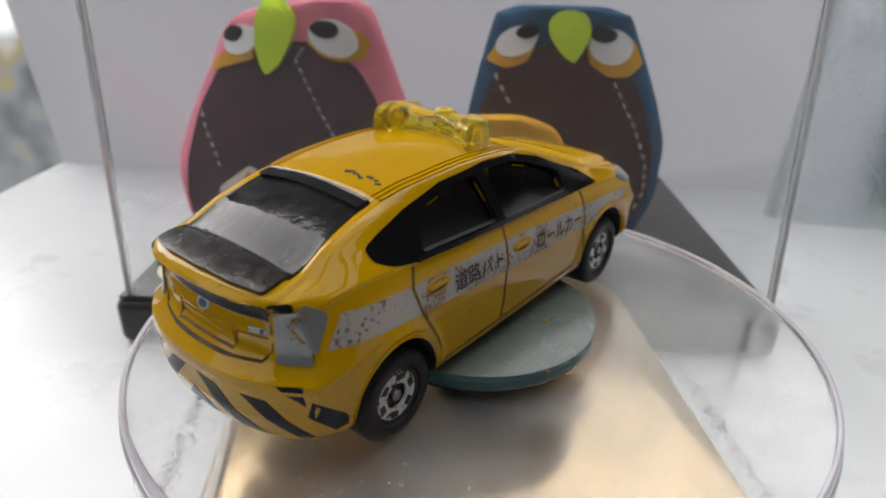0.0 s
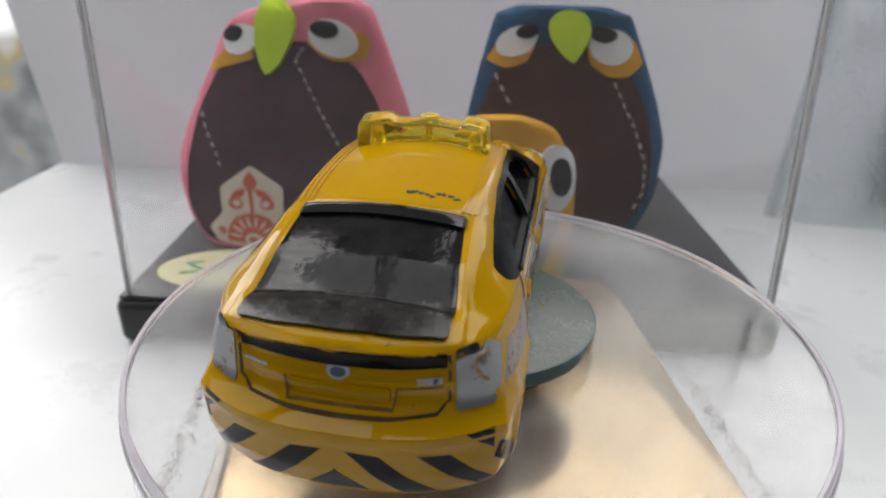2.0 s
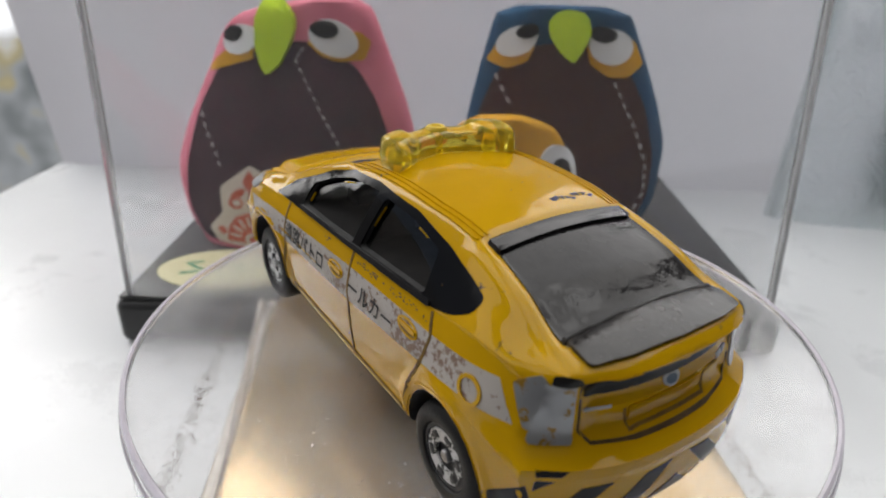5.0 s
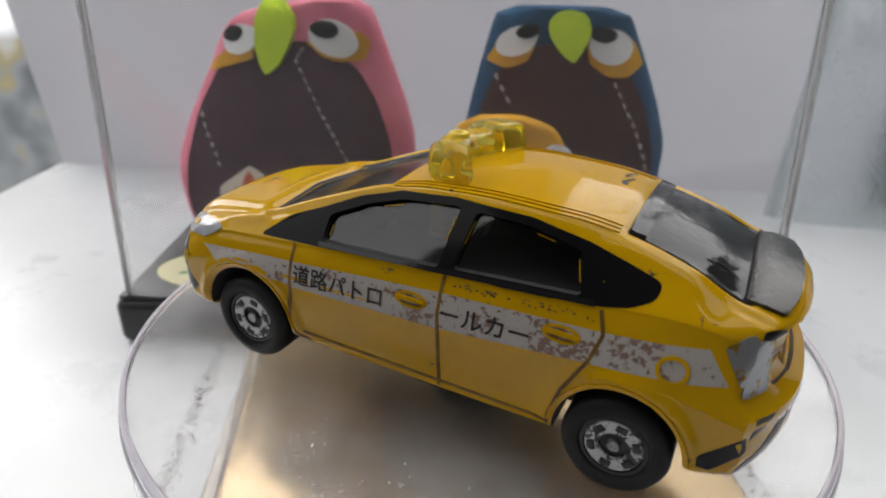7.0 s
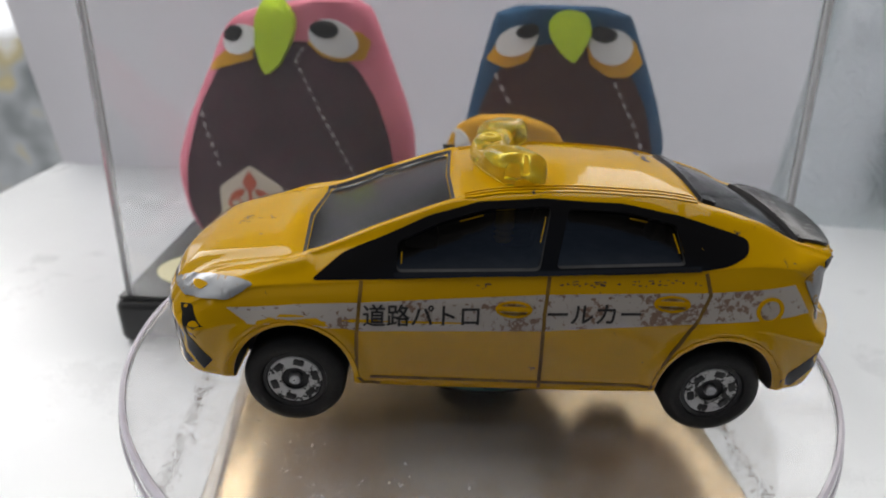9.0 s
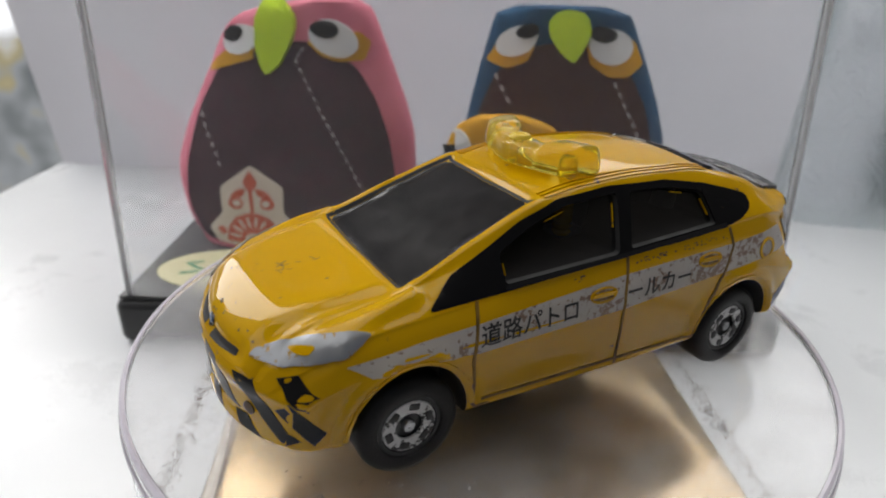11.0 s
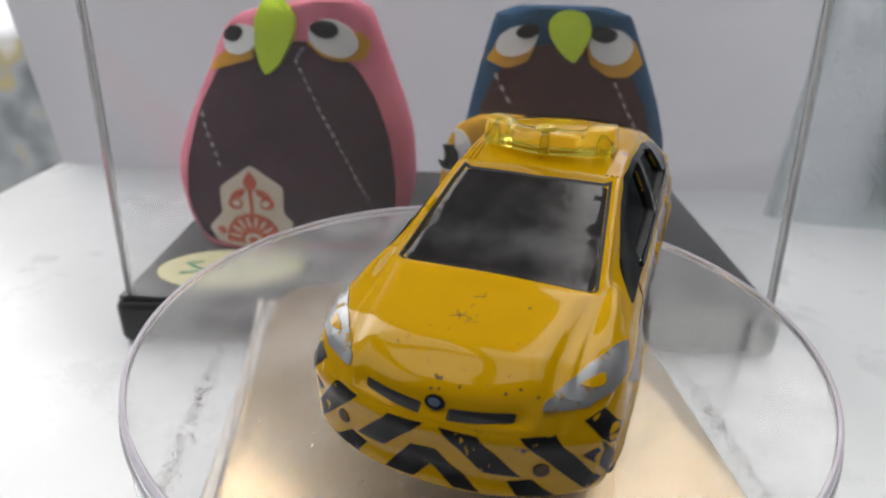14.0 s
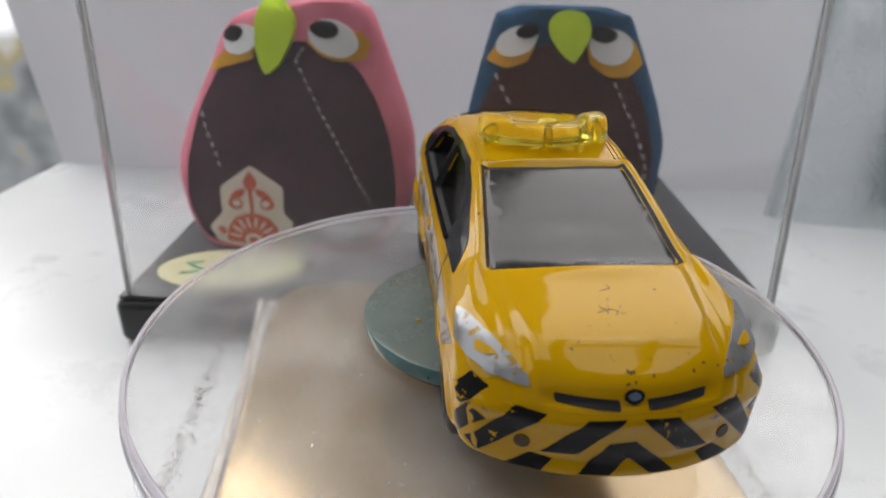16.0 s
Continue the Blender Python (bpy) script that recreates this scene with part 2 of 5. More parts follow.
# kept dark so that the added room throws little light on the car
ROOM_PAINT = surface("room_plaster", (0.24, 0.225, 0.21), (0.20, 0.19, 0.18), rough=0.8, scale=4, fine=200, bump=0.1)
FLOOR_WOOD = surface("brown_floor", (0.22, 0.14, 0.08), (0.14, 0.085, 0.05), rough=0.45, scale=6, fine=120)


def setting(name, bm, mat, label, category):
    return tagged(store(name, bm, mat, smooth=30), label, category, kind="structure")


# unseen front edge set close in to cut white bounce on the car
setting("desk_top", box(-178, 900, -128, 178, -22, 0, 2.5, 3), DESK_PAINT, "white laminate desk top by the window", "desk")
for x in (-150, 860):
    for y in (-100, 150):
        setting("desk_leg", box(x - 20, x + 20, y - 20, y + 20, -740, -22, 2), DESK_PAINT, "white square desk leg", "desk leg")
bm = box(-178, 900, 180.5, 186, -200, 135, 1.0)
for v in bm.verts:
    if v.co.x < 0:
        v.co.x -= 0.12 * (v.co.z + 10)
setting("wall_back", bm, SCREEN, "low white wall behind the desk, made translucent to brighten it", "wall")
W = 1850
setting("floor", box(-1100, W, -W, 620, -760, -740), FLOOR_WOOD, "brown floor below the desk", "floor")
bm = box(-1120, -1010, -W - 20, 620, 1600, 1620)
box(1210, W + 20, -W - 20, 620, 1600, 1620, bm=bm)
box(-1010, 1210, -W - 20, -560, 1600, 1620, bm=bm)
box(-1010, 1210, 560, 620, 1600, 1620, bm=bm)
# unseen bars added to streak the overhead lamp's reflection in the glass
for x in (-260, 190, 700):
    box(x - 45, x + 45, -560, 560, 1545, 1585, bm=bm)
box(-1010, 1210, -40, 20, 1540, 1586, bm=bm)
setting("ceiling", bm, ROOM_PAINT, "unseen ceiling added with a barred opening for the overhead lamp", "ceiling")
bm = box(-1100, -1000, -W - 20, -W, -740, 1600)
box(1250, W, -W - 20, -W, -740, 1600, bm=bm)
box(-1000, 1250, -W - 20, -W, -740, 600, bm=bm)
box(-1000, 1250, -W - 20, -W, 1560, 1600, bm=bm)
setting("wall_south", bm, ROOM_PAINT, "unseen plaster wall added with a high opening for the rear lamp", "wall")
setting("wall_east", box(W, W + 20, -W, 620, -740, 1600), ROOM_PAINT, "unseen plaster wall added to close the room", "wall")
# west and north walls, added with openings and piers that suit the lamps
bm = box(-1120, -1100, -W, -900, -740, 1600)
box(-1120, -1100, 540, 620, -740, 1600, bm=bm)
box(-1120, -1100, -900, 540, -740, 330, bm=bm)
box(-1120, -1100, -900, 540, 1180, 1600, bm=bm)
setting("wall_west", bm, ROOM_PAINT, "unseen plaster wall added with an opening for the side lamp", "wall")
bm = box(-1100, -1060, 600, 620, -740, 1600)
box(-600, 95, 600, 620, 150, 1420, bm=bm)
box(710, 1300, 600, 620, 150, 1420, bm=bm)
box(1300, W, 600, 620, -740, 1600, bm=bm)
box(-1060, 1300, 600, 620, -740, -300, bm=bm)
box(-1060, 1300, 600, 620, 1420, 1600, bm=bm)
setting("wall_north", bm, ROOM_PAINT, "plaster wall added round the window, its piers shaped for the lamps", "wall")
# the blurred garden outside; its glow and pale top stand in for daylight
m, n, l, b = material("garden_glow")
co = n.new("ShaderNodeTexCoord")
a = add(n, "ShaderNodeTexNoise", Scale=5.0, Detail=2.5, Roughness=0.5, Distortion=0.2)
l.new(co.outputs["Object"], a.inputs["Vector"])
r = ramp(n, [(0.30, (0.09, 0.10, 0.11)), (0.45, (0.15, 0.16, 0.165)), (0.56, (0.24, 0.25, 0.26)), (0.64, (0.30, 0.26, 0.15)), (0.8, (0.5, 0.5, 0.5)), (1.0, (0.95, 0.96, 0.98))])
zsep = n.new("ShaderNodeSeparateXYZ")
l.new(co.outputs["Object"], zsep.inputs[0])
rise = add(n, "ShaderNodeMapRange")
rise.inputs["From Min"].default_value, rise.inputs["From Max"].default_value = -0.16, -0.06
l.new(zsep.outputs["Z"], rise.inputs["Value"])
glare = n.new("ShaderNodeMath")
glare.operation = "ADD"
l.new(a.outputs["Fac"], glare.inputs[0])
l.new(rise.outputs["Result"], glare.inputs[1])
l.new(glare.outputs[0], r.inputs["Fac"])
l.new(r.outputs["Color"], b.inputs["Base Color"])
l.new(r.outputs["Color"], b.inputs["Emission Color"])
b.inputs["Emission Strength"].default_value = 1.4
b.inputs["Roughness"].default_value = 1.0
setting("backdrop", box(-3500, 3500, 1600, 1610, -900, 120), m, "blurred garden outside the window, glowing in place of daylight", "backdrop")


# ---- display case with its two dolls ----
PLINTH = surface("black_plinth_plastic", (0.012, 0.012, 0.013), (0.02, 0.02, 0.021), rough=0.35, rough2=0.5, scale=80, bump=0.15)
# the cover's pale film stands in for whitish reflections over the dolls
CASE_CLEAR = clear("case_acrylic", (0.98, 0.985, 0.99), rough=0.0, ior=1.12, dust=0.045)
EDGE_PALE = clear("polished_clear_edge", (0.96, 0.96, 0.97), rough=0.12, ior=1.3, dust=0.3)
STICKER = surface("cream_sticker_paper", (0.62, 0.58, 0.36), (0.57, 0.53, 0.32), rough=0.6, scale=100)
GREEN_INK = surface("green_ink", (0.02, 0.22, 0.11), rough=0.5, bump=0)


def display_case():
    c = thing("display_case", "clear acrylic display case on a black plinth", "display case", pose(-0.0098, 0.1015, 0, 0, 0, 3))
    part("plinth", box(-75.3, 75.3, -48.5, 48.5, 0, 11, 2.2, 4), PLINTH, c, "glossy black plastic plinth")
    part("rim", box(-74.3, 74.3, -47.5, 47.5, 10.9, 12.0, 0.5, 2), PLINTH, c)
    # tapered one-piece cover, open below
    bm = bmesh.new()
    shells = []
    for t in (0.0, 1.3):
        rings = []
        for z, (x0, x1, y0, y1), r in ((11.6, (-72.7, 72.9, -47.3, 47.3), 0.9), (118.0 - t, (-70.1, 67.9, -45.5, 45.5), 0.9), (120.0 - t, (-68.9, 66.7, -44.3, 44.3), 0.9)):
            x0, x1, y0, y1 = x0 + t, x1 - t, y0 + t, y1 - t
            ring = []
            for cx, cy, a0 in ((x1 - r, y1 - r, 0), (x0 + r, y1 - r, 90), (x0 + r, y0 + r, 180), (x1 - r, y0 + r, 270)):
                for k in range(7):
                    a = radians(a0 + 15 * k)
                    ring.append(bm.verts.new((cx + r * math.cos(a), cy + r * math.sin(a), z)))
            rings.append(ring)
        for p, q in zip(rings, rings[1:]):
            for k in range(len(p)):
                j = (k + 1) % len(p)
                bm.faces.new((p[k], p[j], q[j], q[k]))
        bm.faces.new(rings[-1])
        shells.append(rings[0])
    for k in range(len(shells[0])):
        j = (k + 1) % len(shells[0])
        bm.faces.new((shells[0][k], shells[0][j], shells[1][j], shells[1][k]))
    # pale rods added for the light line along the cover's front corners
    for sx in (-1, 1):
        for sy in (-1,):
            a = Vector(((-71.8 if sx < 0 else 72.2), sy * 46.4, 11.7))
            b = Vector((-69.3 if sx < 0 else 67.1, sy * 44.6, 118))
            rod = lathe([(0, 0), (0.75, 0), (0.75, (b - a).length), (0, (b - a).length)], 14)
            rod.transform(Matrix.Translation(a) @ (b - a).to_track_quat("Z", "Y").to_matrix().to_4x4())
            part("corner_edge", rod, EDGE_PALE, c, "pale rod added to lighten the cover's corner edge")
    part("cover", bm, CASE_CLEAR, c, "clear tapered acrylic cover", smooth=35).visible_shadow = False
    return c


display_case()

# oval sticker lying on the plinth's front, with green handwriting
st = thing("oval_sticker", "cream oval sticker with green pen marks on the black plinth", "sticker", pose(-0.0612, 0.0664, 0.01205, 0, 0, 6))
bm = lathe([(0, 0.25), (1, 0.25), (1, 0), (0, 0)], 40)
for v in bm.verts:
    v.co.x *= 17.6
    v.co.y *= 10.6
    v.co.z *= 0.6
part("paper", bm, STICKER, st, smooth=30)

# ---- turntable ----
LID = scratched("scratched_clear_lid", (0.975, 0.975, 0.975), 1.3, 0.10)
LEDGE_CLEAR = clear("clear_ledge", (0.92, 0.82, 0.72), rough=0.2, ior=1.2, dust=0.14)
SHELL = clear("clear_shell", (0.97, 0.975, 0.98), rough=0.0, ior=1.04, dust=0.035)
BEIGE = surface("beige_plastic_panel", (0.46, 0.35, 0.215), (0.40, 0.30, 0.18), rough=0.15, rough2=0.22, metal=0.75, scale=60, fine=1500, bump=0.04)
BEIGE_EDGE = surface("beige_translucent_frame", (0.66, 0.60, 0.50), (0.60, 0.53, 0.44), rough=0.3, scale=200)
STEEL = surface("dull_steel", (0.42, 0.42, 0.43), (0.2, 0.2, 0.21), rough=0.25, metal=0.9, scale=300)
DARK_STEEL = surface("dark_steel", (0.10, 0.10, 0.105), (0.04, 0.04, 0.042), rough=0.18, metal=0.9, scale=300)
tt = thing("turntable", "round clear plastic turntable with a square beige panel inside", "turntable")
Z = LID_TOP
lid = part("lid", lathe([(0, Z - 1.1), (42.5, Z - 1.1), (42.5, Z), (0, Z)], 128, Matrix.Translation((-0.5, 1.8, 0))), LID, tt, "scratched clear plastic lid")
lid.visible_shadow = False
RIM_PALE = surface("pale_lavender_rim", (0.66, 0.63, 0.70), (0.58, 0.55, 0.62), rough=0.12, scale=150, bump=0.02)
part("rim", lathe([(42.55, Z - 0.9), (42.6, Z + 0.1), (42.9, Z + 0.2), (43.2, Z), (43.3, Z - 0.6), (43.1, Z - 1.1), (42.7, Z - 1.15), (42.55, Z - 0.9)], 128, Matrix.Translation((-0.5, 1.8, 0))), RIM_PALE, tt, "pale polished rim of the lid")
part("lower_rim", lathe([(43.2, Z - 1.7), (43.45, Z - 1.5), (43.55, Z - 1.8), (43.3, Z - 2.0), (43.2, Z - 1.7)], 128, Matrix.Translation((-0.5, 1.8, 0))), RIM_PALE, tt, "pale lower edge of the lid")
shell = part("side_wall", lathe([(43.1, Z - 1.2), (44.4, 0.0), (44.1, 0.0), (42.8, Z - 1.2), (43.1, Z - 1.2)], 96, Matrix.Translation((-0.5, 1.8, 0))), SHELL, tt, "clear tapered side wall")
shell.visible_shadow = False


def slab(half, z0, z1, r=7.0):
    """A square block with rounded upright corners."""
    own = box(-half, half, -half, half, z0, z1)
    up = [e for e in own.edges if abs(e.verts[0].co.z - e.verts[1].co.z) > 0.5 * (z1 - z0)]
    bmesh.ops.bevel(own, geom=up, offset=r, segments=8, affect="EDGES", profile=0.5)
    rim = [e for e in own.edges if abs(e.verts[0].co.z - z1) < 1e-4 and abs(e.verts[1].co.z - z1) < 1e-4]
    bmesh.ops.bevel(own, geom=rim, offset=0.35, segments=2, affect="EDGES", profile=0.5)
    return own


bm = slab(28.6, 29.2, 31.0)
bm.transform(Matrix.Translation((-1.6, 0, 0)) @ Matrix.Rotation(radians(8.5), 4, "Z"))
part("panel", bm, BEIGE, tt, "glossy beige square panel")
bm = slab(28.0, 0.0, 29.2)
bm.transform(Matrix.Translation((-1.6, 0, 0)) @ Matrix.Rotation(radians(8.5), 4, "Z"))
part("box", bm, BEIGE_EDGE, tt, "pale beige inner box")
for k in (1, 2):
    bm = box(-24.5, 24.5, 28.9, 30.6, 29.4, 30.8, 0.6, 3)
    bm.transform(Matrix.Translation((-1.6, 0, 0)) @ Matrix.Rotation(radians(8.5 + 90 * k), 4, "Z"))
    if k in (1, 3):
        bmesh.ops.scale(bm, vec=(0.999, 0.999, 0.985), verts=bm.verts)
    part("frame_bar", bm, LEDGE_CLEAR, tt, "clear plastic frame bar beside the panel")
part("spindle", lathe([(0, 31.05), (5.9, 31.05), (6.1, 31.5), (6.0, 33.4), (5.2, 33.9), (5.0, 35.4), (2.2, 35.8), (2.2, 38.25), (0, 38.25)], 48), DARK_STEEL, tt, "steel spindle boss")

BASE_CLEAR = clear("clear_base_plastic", (0.9, 0.88, 0.84), rough=0.12, ior=1.25, dust=0.08)
GLASS_GREEN = surface("frosted_green_glass", (0.165, 0.20, 0.185), (0.135, 0.17, 0.155), rough=0.22, rough2=0.3, scale=120, bump=0.05)
GLASS_EDGE = surface("blue_green_glass_edge", (0.035, 0.13, 0.15), (0.05, 0.16, 0.18), rough=0.15, scale=200, bump=0.03)
disc = thing("turning_disc", "round grey-green glass disc on the turntable under the toy car", "disc")
part("plate", lathe([(0, 42.76), (14.3, 42.76), (14.65, 42.6), (14.65, 42.55), (0, 42.55)], 96), GLASS_GREEN, disc, "grey-green frosted glass face")
part("edge", lathe([(0, 42.54), (14.7, 42.54), (14.75, 42.3), (14.75, 40.9), (14.5, 40.6), (0, 40.6)], 96), GLASS_EDGE, disc, "blue-green polished edge")
part("base_ring", lathe([(0, 40.58), (13.3, 40.58), (13.5, 40.4), (13.5, 39.52), (0, 39.52)], 96), BASE_CLEAR, disc, "clear plastic base under the glass")


# ---- the toy car: x forward, y to its left, z up from the tyre bottoms ----
ST_X = [34.3, 33.6, 32.2, 29.0, 24.0, 18.7, 12.0, 5.0, 0.0, -7.0, -14.0, -19.0, -25.0, -30.0, -32.8, -34.2, -34.9]
ROWS = {
    "zc":  [12.0, 13.3, 14.4, 15.7, 16.7, 17.6, 20.5, 23.2, 24.4, 24.9, 24.7, 24.1, 22.5, 20.5, 20.1, 19.8, 19.2],
    "ye":  [8.8, 9.2, 9.4, 9.5, 9.7, 10.0, 9.3, 8.6, 8.7, 8.8, 8.7, 8.5, 8.7, 9.1, 9.4, 9.5, 9.4],
    "ze":  [11.7, 12.9, 14.1, 15.6, 16.6, 17.5, 20.2, 22.8, 23.8, 24.2, 24.0, 23.3, 21.8, 19.9, 19.5, 19.2, 18.6],
    "yb":  [10.8, 11.6, 12.2, 12.6, 12.7, 12.6, 12.5, 12.5, 12.5, 12.5, 12.5, 12.5, 12.4, 12.0, 11.7, 11.5, 11.2],
    "zb":  [11.1, 12.3, 13.3, 14.5, 15.4, 15.8, 16.3, 16.9, 17.3, 17.8, 18.3, 18.7, 19.0, 18.6, 18.0, 17.5, 16.8],
    "ym":  [12.3, 12.9, 13.3, 13.5, 13.6, 13.5, 13.4, 13.4, 13.4, 13.4, 13.45, 13.55, 13.65, 13.6, 13.4, 13.2, 13.0],
    "zm":  [9.7, 10.2, 10.9, 11.7, 12.3, 12.5, 12.6, 12.7, 12.9, 13.0, 13.1, 13.2, 13.2, 12.6, 12.0, 11.6, 11.2],
    "ys":  [11.8, 12.5, 12.9, 13.1, 13.2, 13.1, 13.0, 13.0, 13.0, 13.0, 13.0, 13.1, 13.2, 13.2, 13.1, 12.8, 12.4],
    "zs":  [6.3, 5.9, 5.7, 5.6, 5.5, 5.2, 5.0, 4.9, 4.9, 4.9, 5.0, 5.1, 5.5, 5.9, 5.9, 5.9, 6.1],
}


def bend(p):
    """Round the nose and tail in plan and lean the tail."""
    x, y, z = p
    if x > 14:
        w = min(1.0, (x - 14) / 20)
        x -= 4.6 * w * w * (abs(y) / 13) ** 2.3
    if x < -16:
        w = min(1.0, (-16 - x) / 18)
        x += 3.6 * w * w * (abs(y) / 12.5) ** 2.6
        x += w * w * float(np.interp(z, [4, 6, 8, 11.3, 12.3, 12.9, 13.4, 17.8, 19.0, 26], [1.4, 0.2, -0.4, -0.4, -0.1, 1.0, 1.3, 1.7, 0.7, 0.7]))
    return Vector((x, y, z))


def half_profile(k):
    """Points of one half from bottom centre to roof centre at station values k."""
    ctl = [(0, k["zs"] - 0.75), (k["ys"] * 0.55, k["zs"] - 0.65), (k["ys"] - 0.9, k["zs"] - 0.45), (k["ys"] - 0.15, k["zs"]), (k["ys"] + 0.05, k["zs"] + 0.7),
           ((k["ys"] + k["ym"]) / 2 + 0.05, (k["zs"] * 0.5 + k["zm"] * 0.5)), (k["ym"], k["zm"] - 0.6), (k["ym"] + 0.02, k["zm"]),
           (k["ym"] * 0.45 + k["yb"] * 0.55 + 0.12, k["zm"] * 0.4 + k["zb"] * 0.6), (k["yb"] + 0.06, k["zb"] - 0.35), (k["yb"] - 0.05, k["zb"]),
           (k["yb"] * 0.62 + k["ye"] * 0.38 + 0.25, k["zb"] * 0.62 + k["ze"] * 0.38), (k["yb"] * 0.25 + k["ye"] * 0.75 + 0.3, k["zb"] * 0.25 + k["ze"] * 0.75),
           (k["ye"] + 0.18, k["ze"] - 0.22), (k["ye"] - 0.35, k["ze"] + 0.06), (k["ye"] * 0.78, k["ze"] * 0.55 + k["zc"] * 0.45),
           (k["ye"] * 0.5, k["ze"] * 0.25 + k["zc"] * 0.75), (k["ye"] * 0.22, k["ze"] * 0.05 + k["zc"] * 0.95), (0, k["zc"])]
    out = []
    for i in range(len(ctl) - 1):
        p0, p1, p2, p3 = (np.array(ctl[max(0, min(len(ctl) - 1, j))]) for j in (i - 1, i, i + 1, i + 2))
        for t in (0.0, 0.25, 0.5, 0.75):
            # a stiff spline that keeps the creases
            m1, m2 = (p2 - p0) * 0.35, (p3 - p1) * 0.35
            out.append((2 * t**3 - 3 * t**2 + 1) * p1 + (t**3 - 2 * t**2 + t) * m1 + (3 * t**2 - 2 * t**3) * p2 + (t**3 - t**2) * m2)
    out.append(np.array(ctl[-1]))
    return out


def body_mesh():
    bm = bmesh.new()
    xs_up = ST_X[::-1]
    xs = np.concatenate([np.linspace(34.3, 30, 18), np.linspace(29.6, -29, 125), np.linspace(-29.4, -34.9, 18)])
    table = {k: [float(smooth_curve(xs_up, v[::-1], x)) for x in xs] for k, v in ROWS.items()}
    rings, halves = [], []
    for i, x in enumerate(xs):
        h = half_profile({k: table[k][i] for k in ROWS})
        halves.append(h)
        right = [bm.verts.new(bend((x, -y, z))) for y, z in h]
        left = [bm.verts.new(bend((x, y, z))) for y, z in h[1:-1]]
        rings.append(right + left[::-1])
    n = len(rings[0])
    for a, b in zip(rings, rings[1:]):
        for k in range(n):
            bm.faces.new((a[k], a[(k + 1) % n], b[(k + 1) % n], b[k]))
    cols = 44
    for i in (0, len(xs) - 1):
        h, ring = halves[i], rings[i]
        q = len(h)
        grid = []
        for j in range(1, q - 1):
            row = [ring[j]]
            for c in range(1, cols):
                s = -1 + 2 * c / cols
                row.append(bm.verts.new(bend((xs[i], s * h[j][0], h[j][1]))))
            row.append(ring[n - j])
            grid.append(row)
        for a, b in zip(grid, grid[1:]):
            for c in range(cols):
                bm.faces.new((a[c], a[c + 1], b[c + 1], b[c]))
        for c in range(cols):
            bm.faces.new((ring[0], grid[0][c], grid[0][c + 1]))
            bm.faces.new((ring[q - 1], grid[-1][c], grid[-1][c + 1]))
    bmesh.ops.remove_doubles(bm, verts=bm.verts[:], dist=1e-4)
    bmesh.ops.dissolve_degenerate(bm, edges=bm.edges[:], dist=1e-4)
    bmesh.ops.recalc_face_normals(bm, faces=bm.faces)
    if bm.calc_volume(signed=True) < 0:
        bmesh.ops.reverse_faces(bm, faces=bm.faces[:])
    bm.normal_update()
    moves = [relief(v.co, v.normal) for v in bm.verts]
    for v, d in zip(bm.verts, moves):
        v.co += v.normal * d
    bm.normal_update()
    return bm


def step01(v, a, b):
    t = min(1.0, max(0.0, (v - a) / (b - a)))
    return t * t * (3 - 2 * t)


def inside(x, y, rows, soft):
    """1 inside the outline given as (x, half width) rows, falling to 0 over soft."""
    xs, ws = [r[0] for r in rows], [r[1] for r in rows]
    w = float(np.interp(x, xs, ws))
    return step01(w - abs(y), -soft / 2, soft / 2) * step01(x, xs[0] - soft / 2, xs[0] + soft / 2) * step01(-x, -xs[-1] - soft / 2, -xs[-1] + soft / 2)


def bell(v, c, w):
    return math.exp(-((v - c) / w) ** 2)


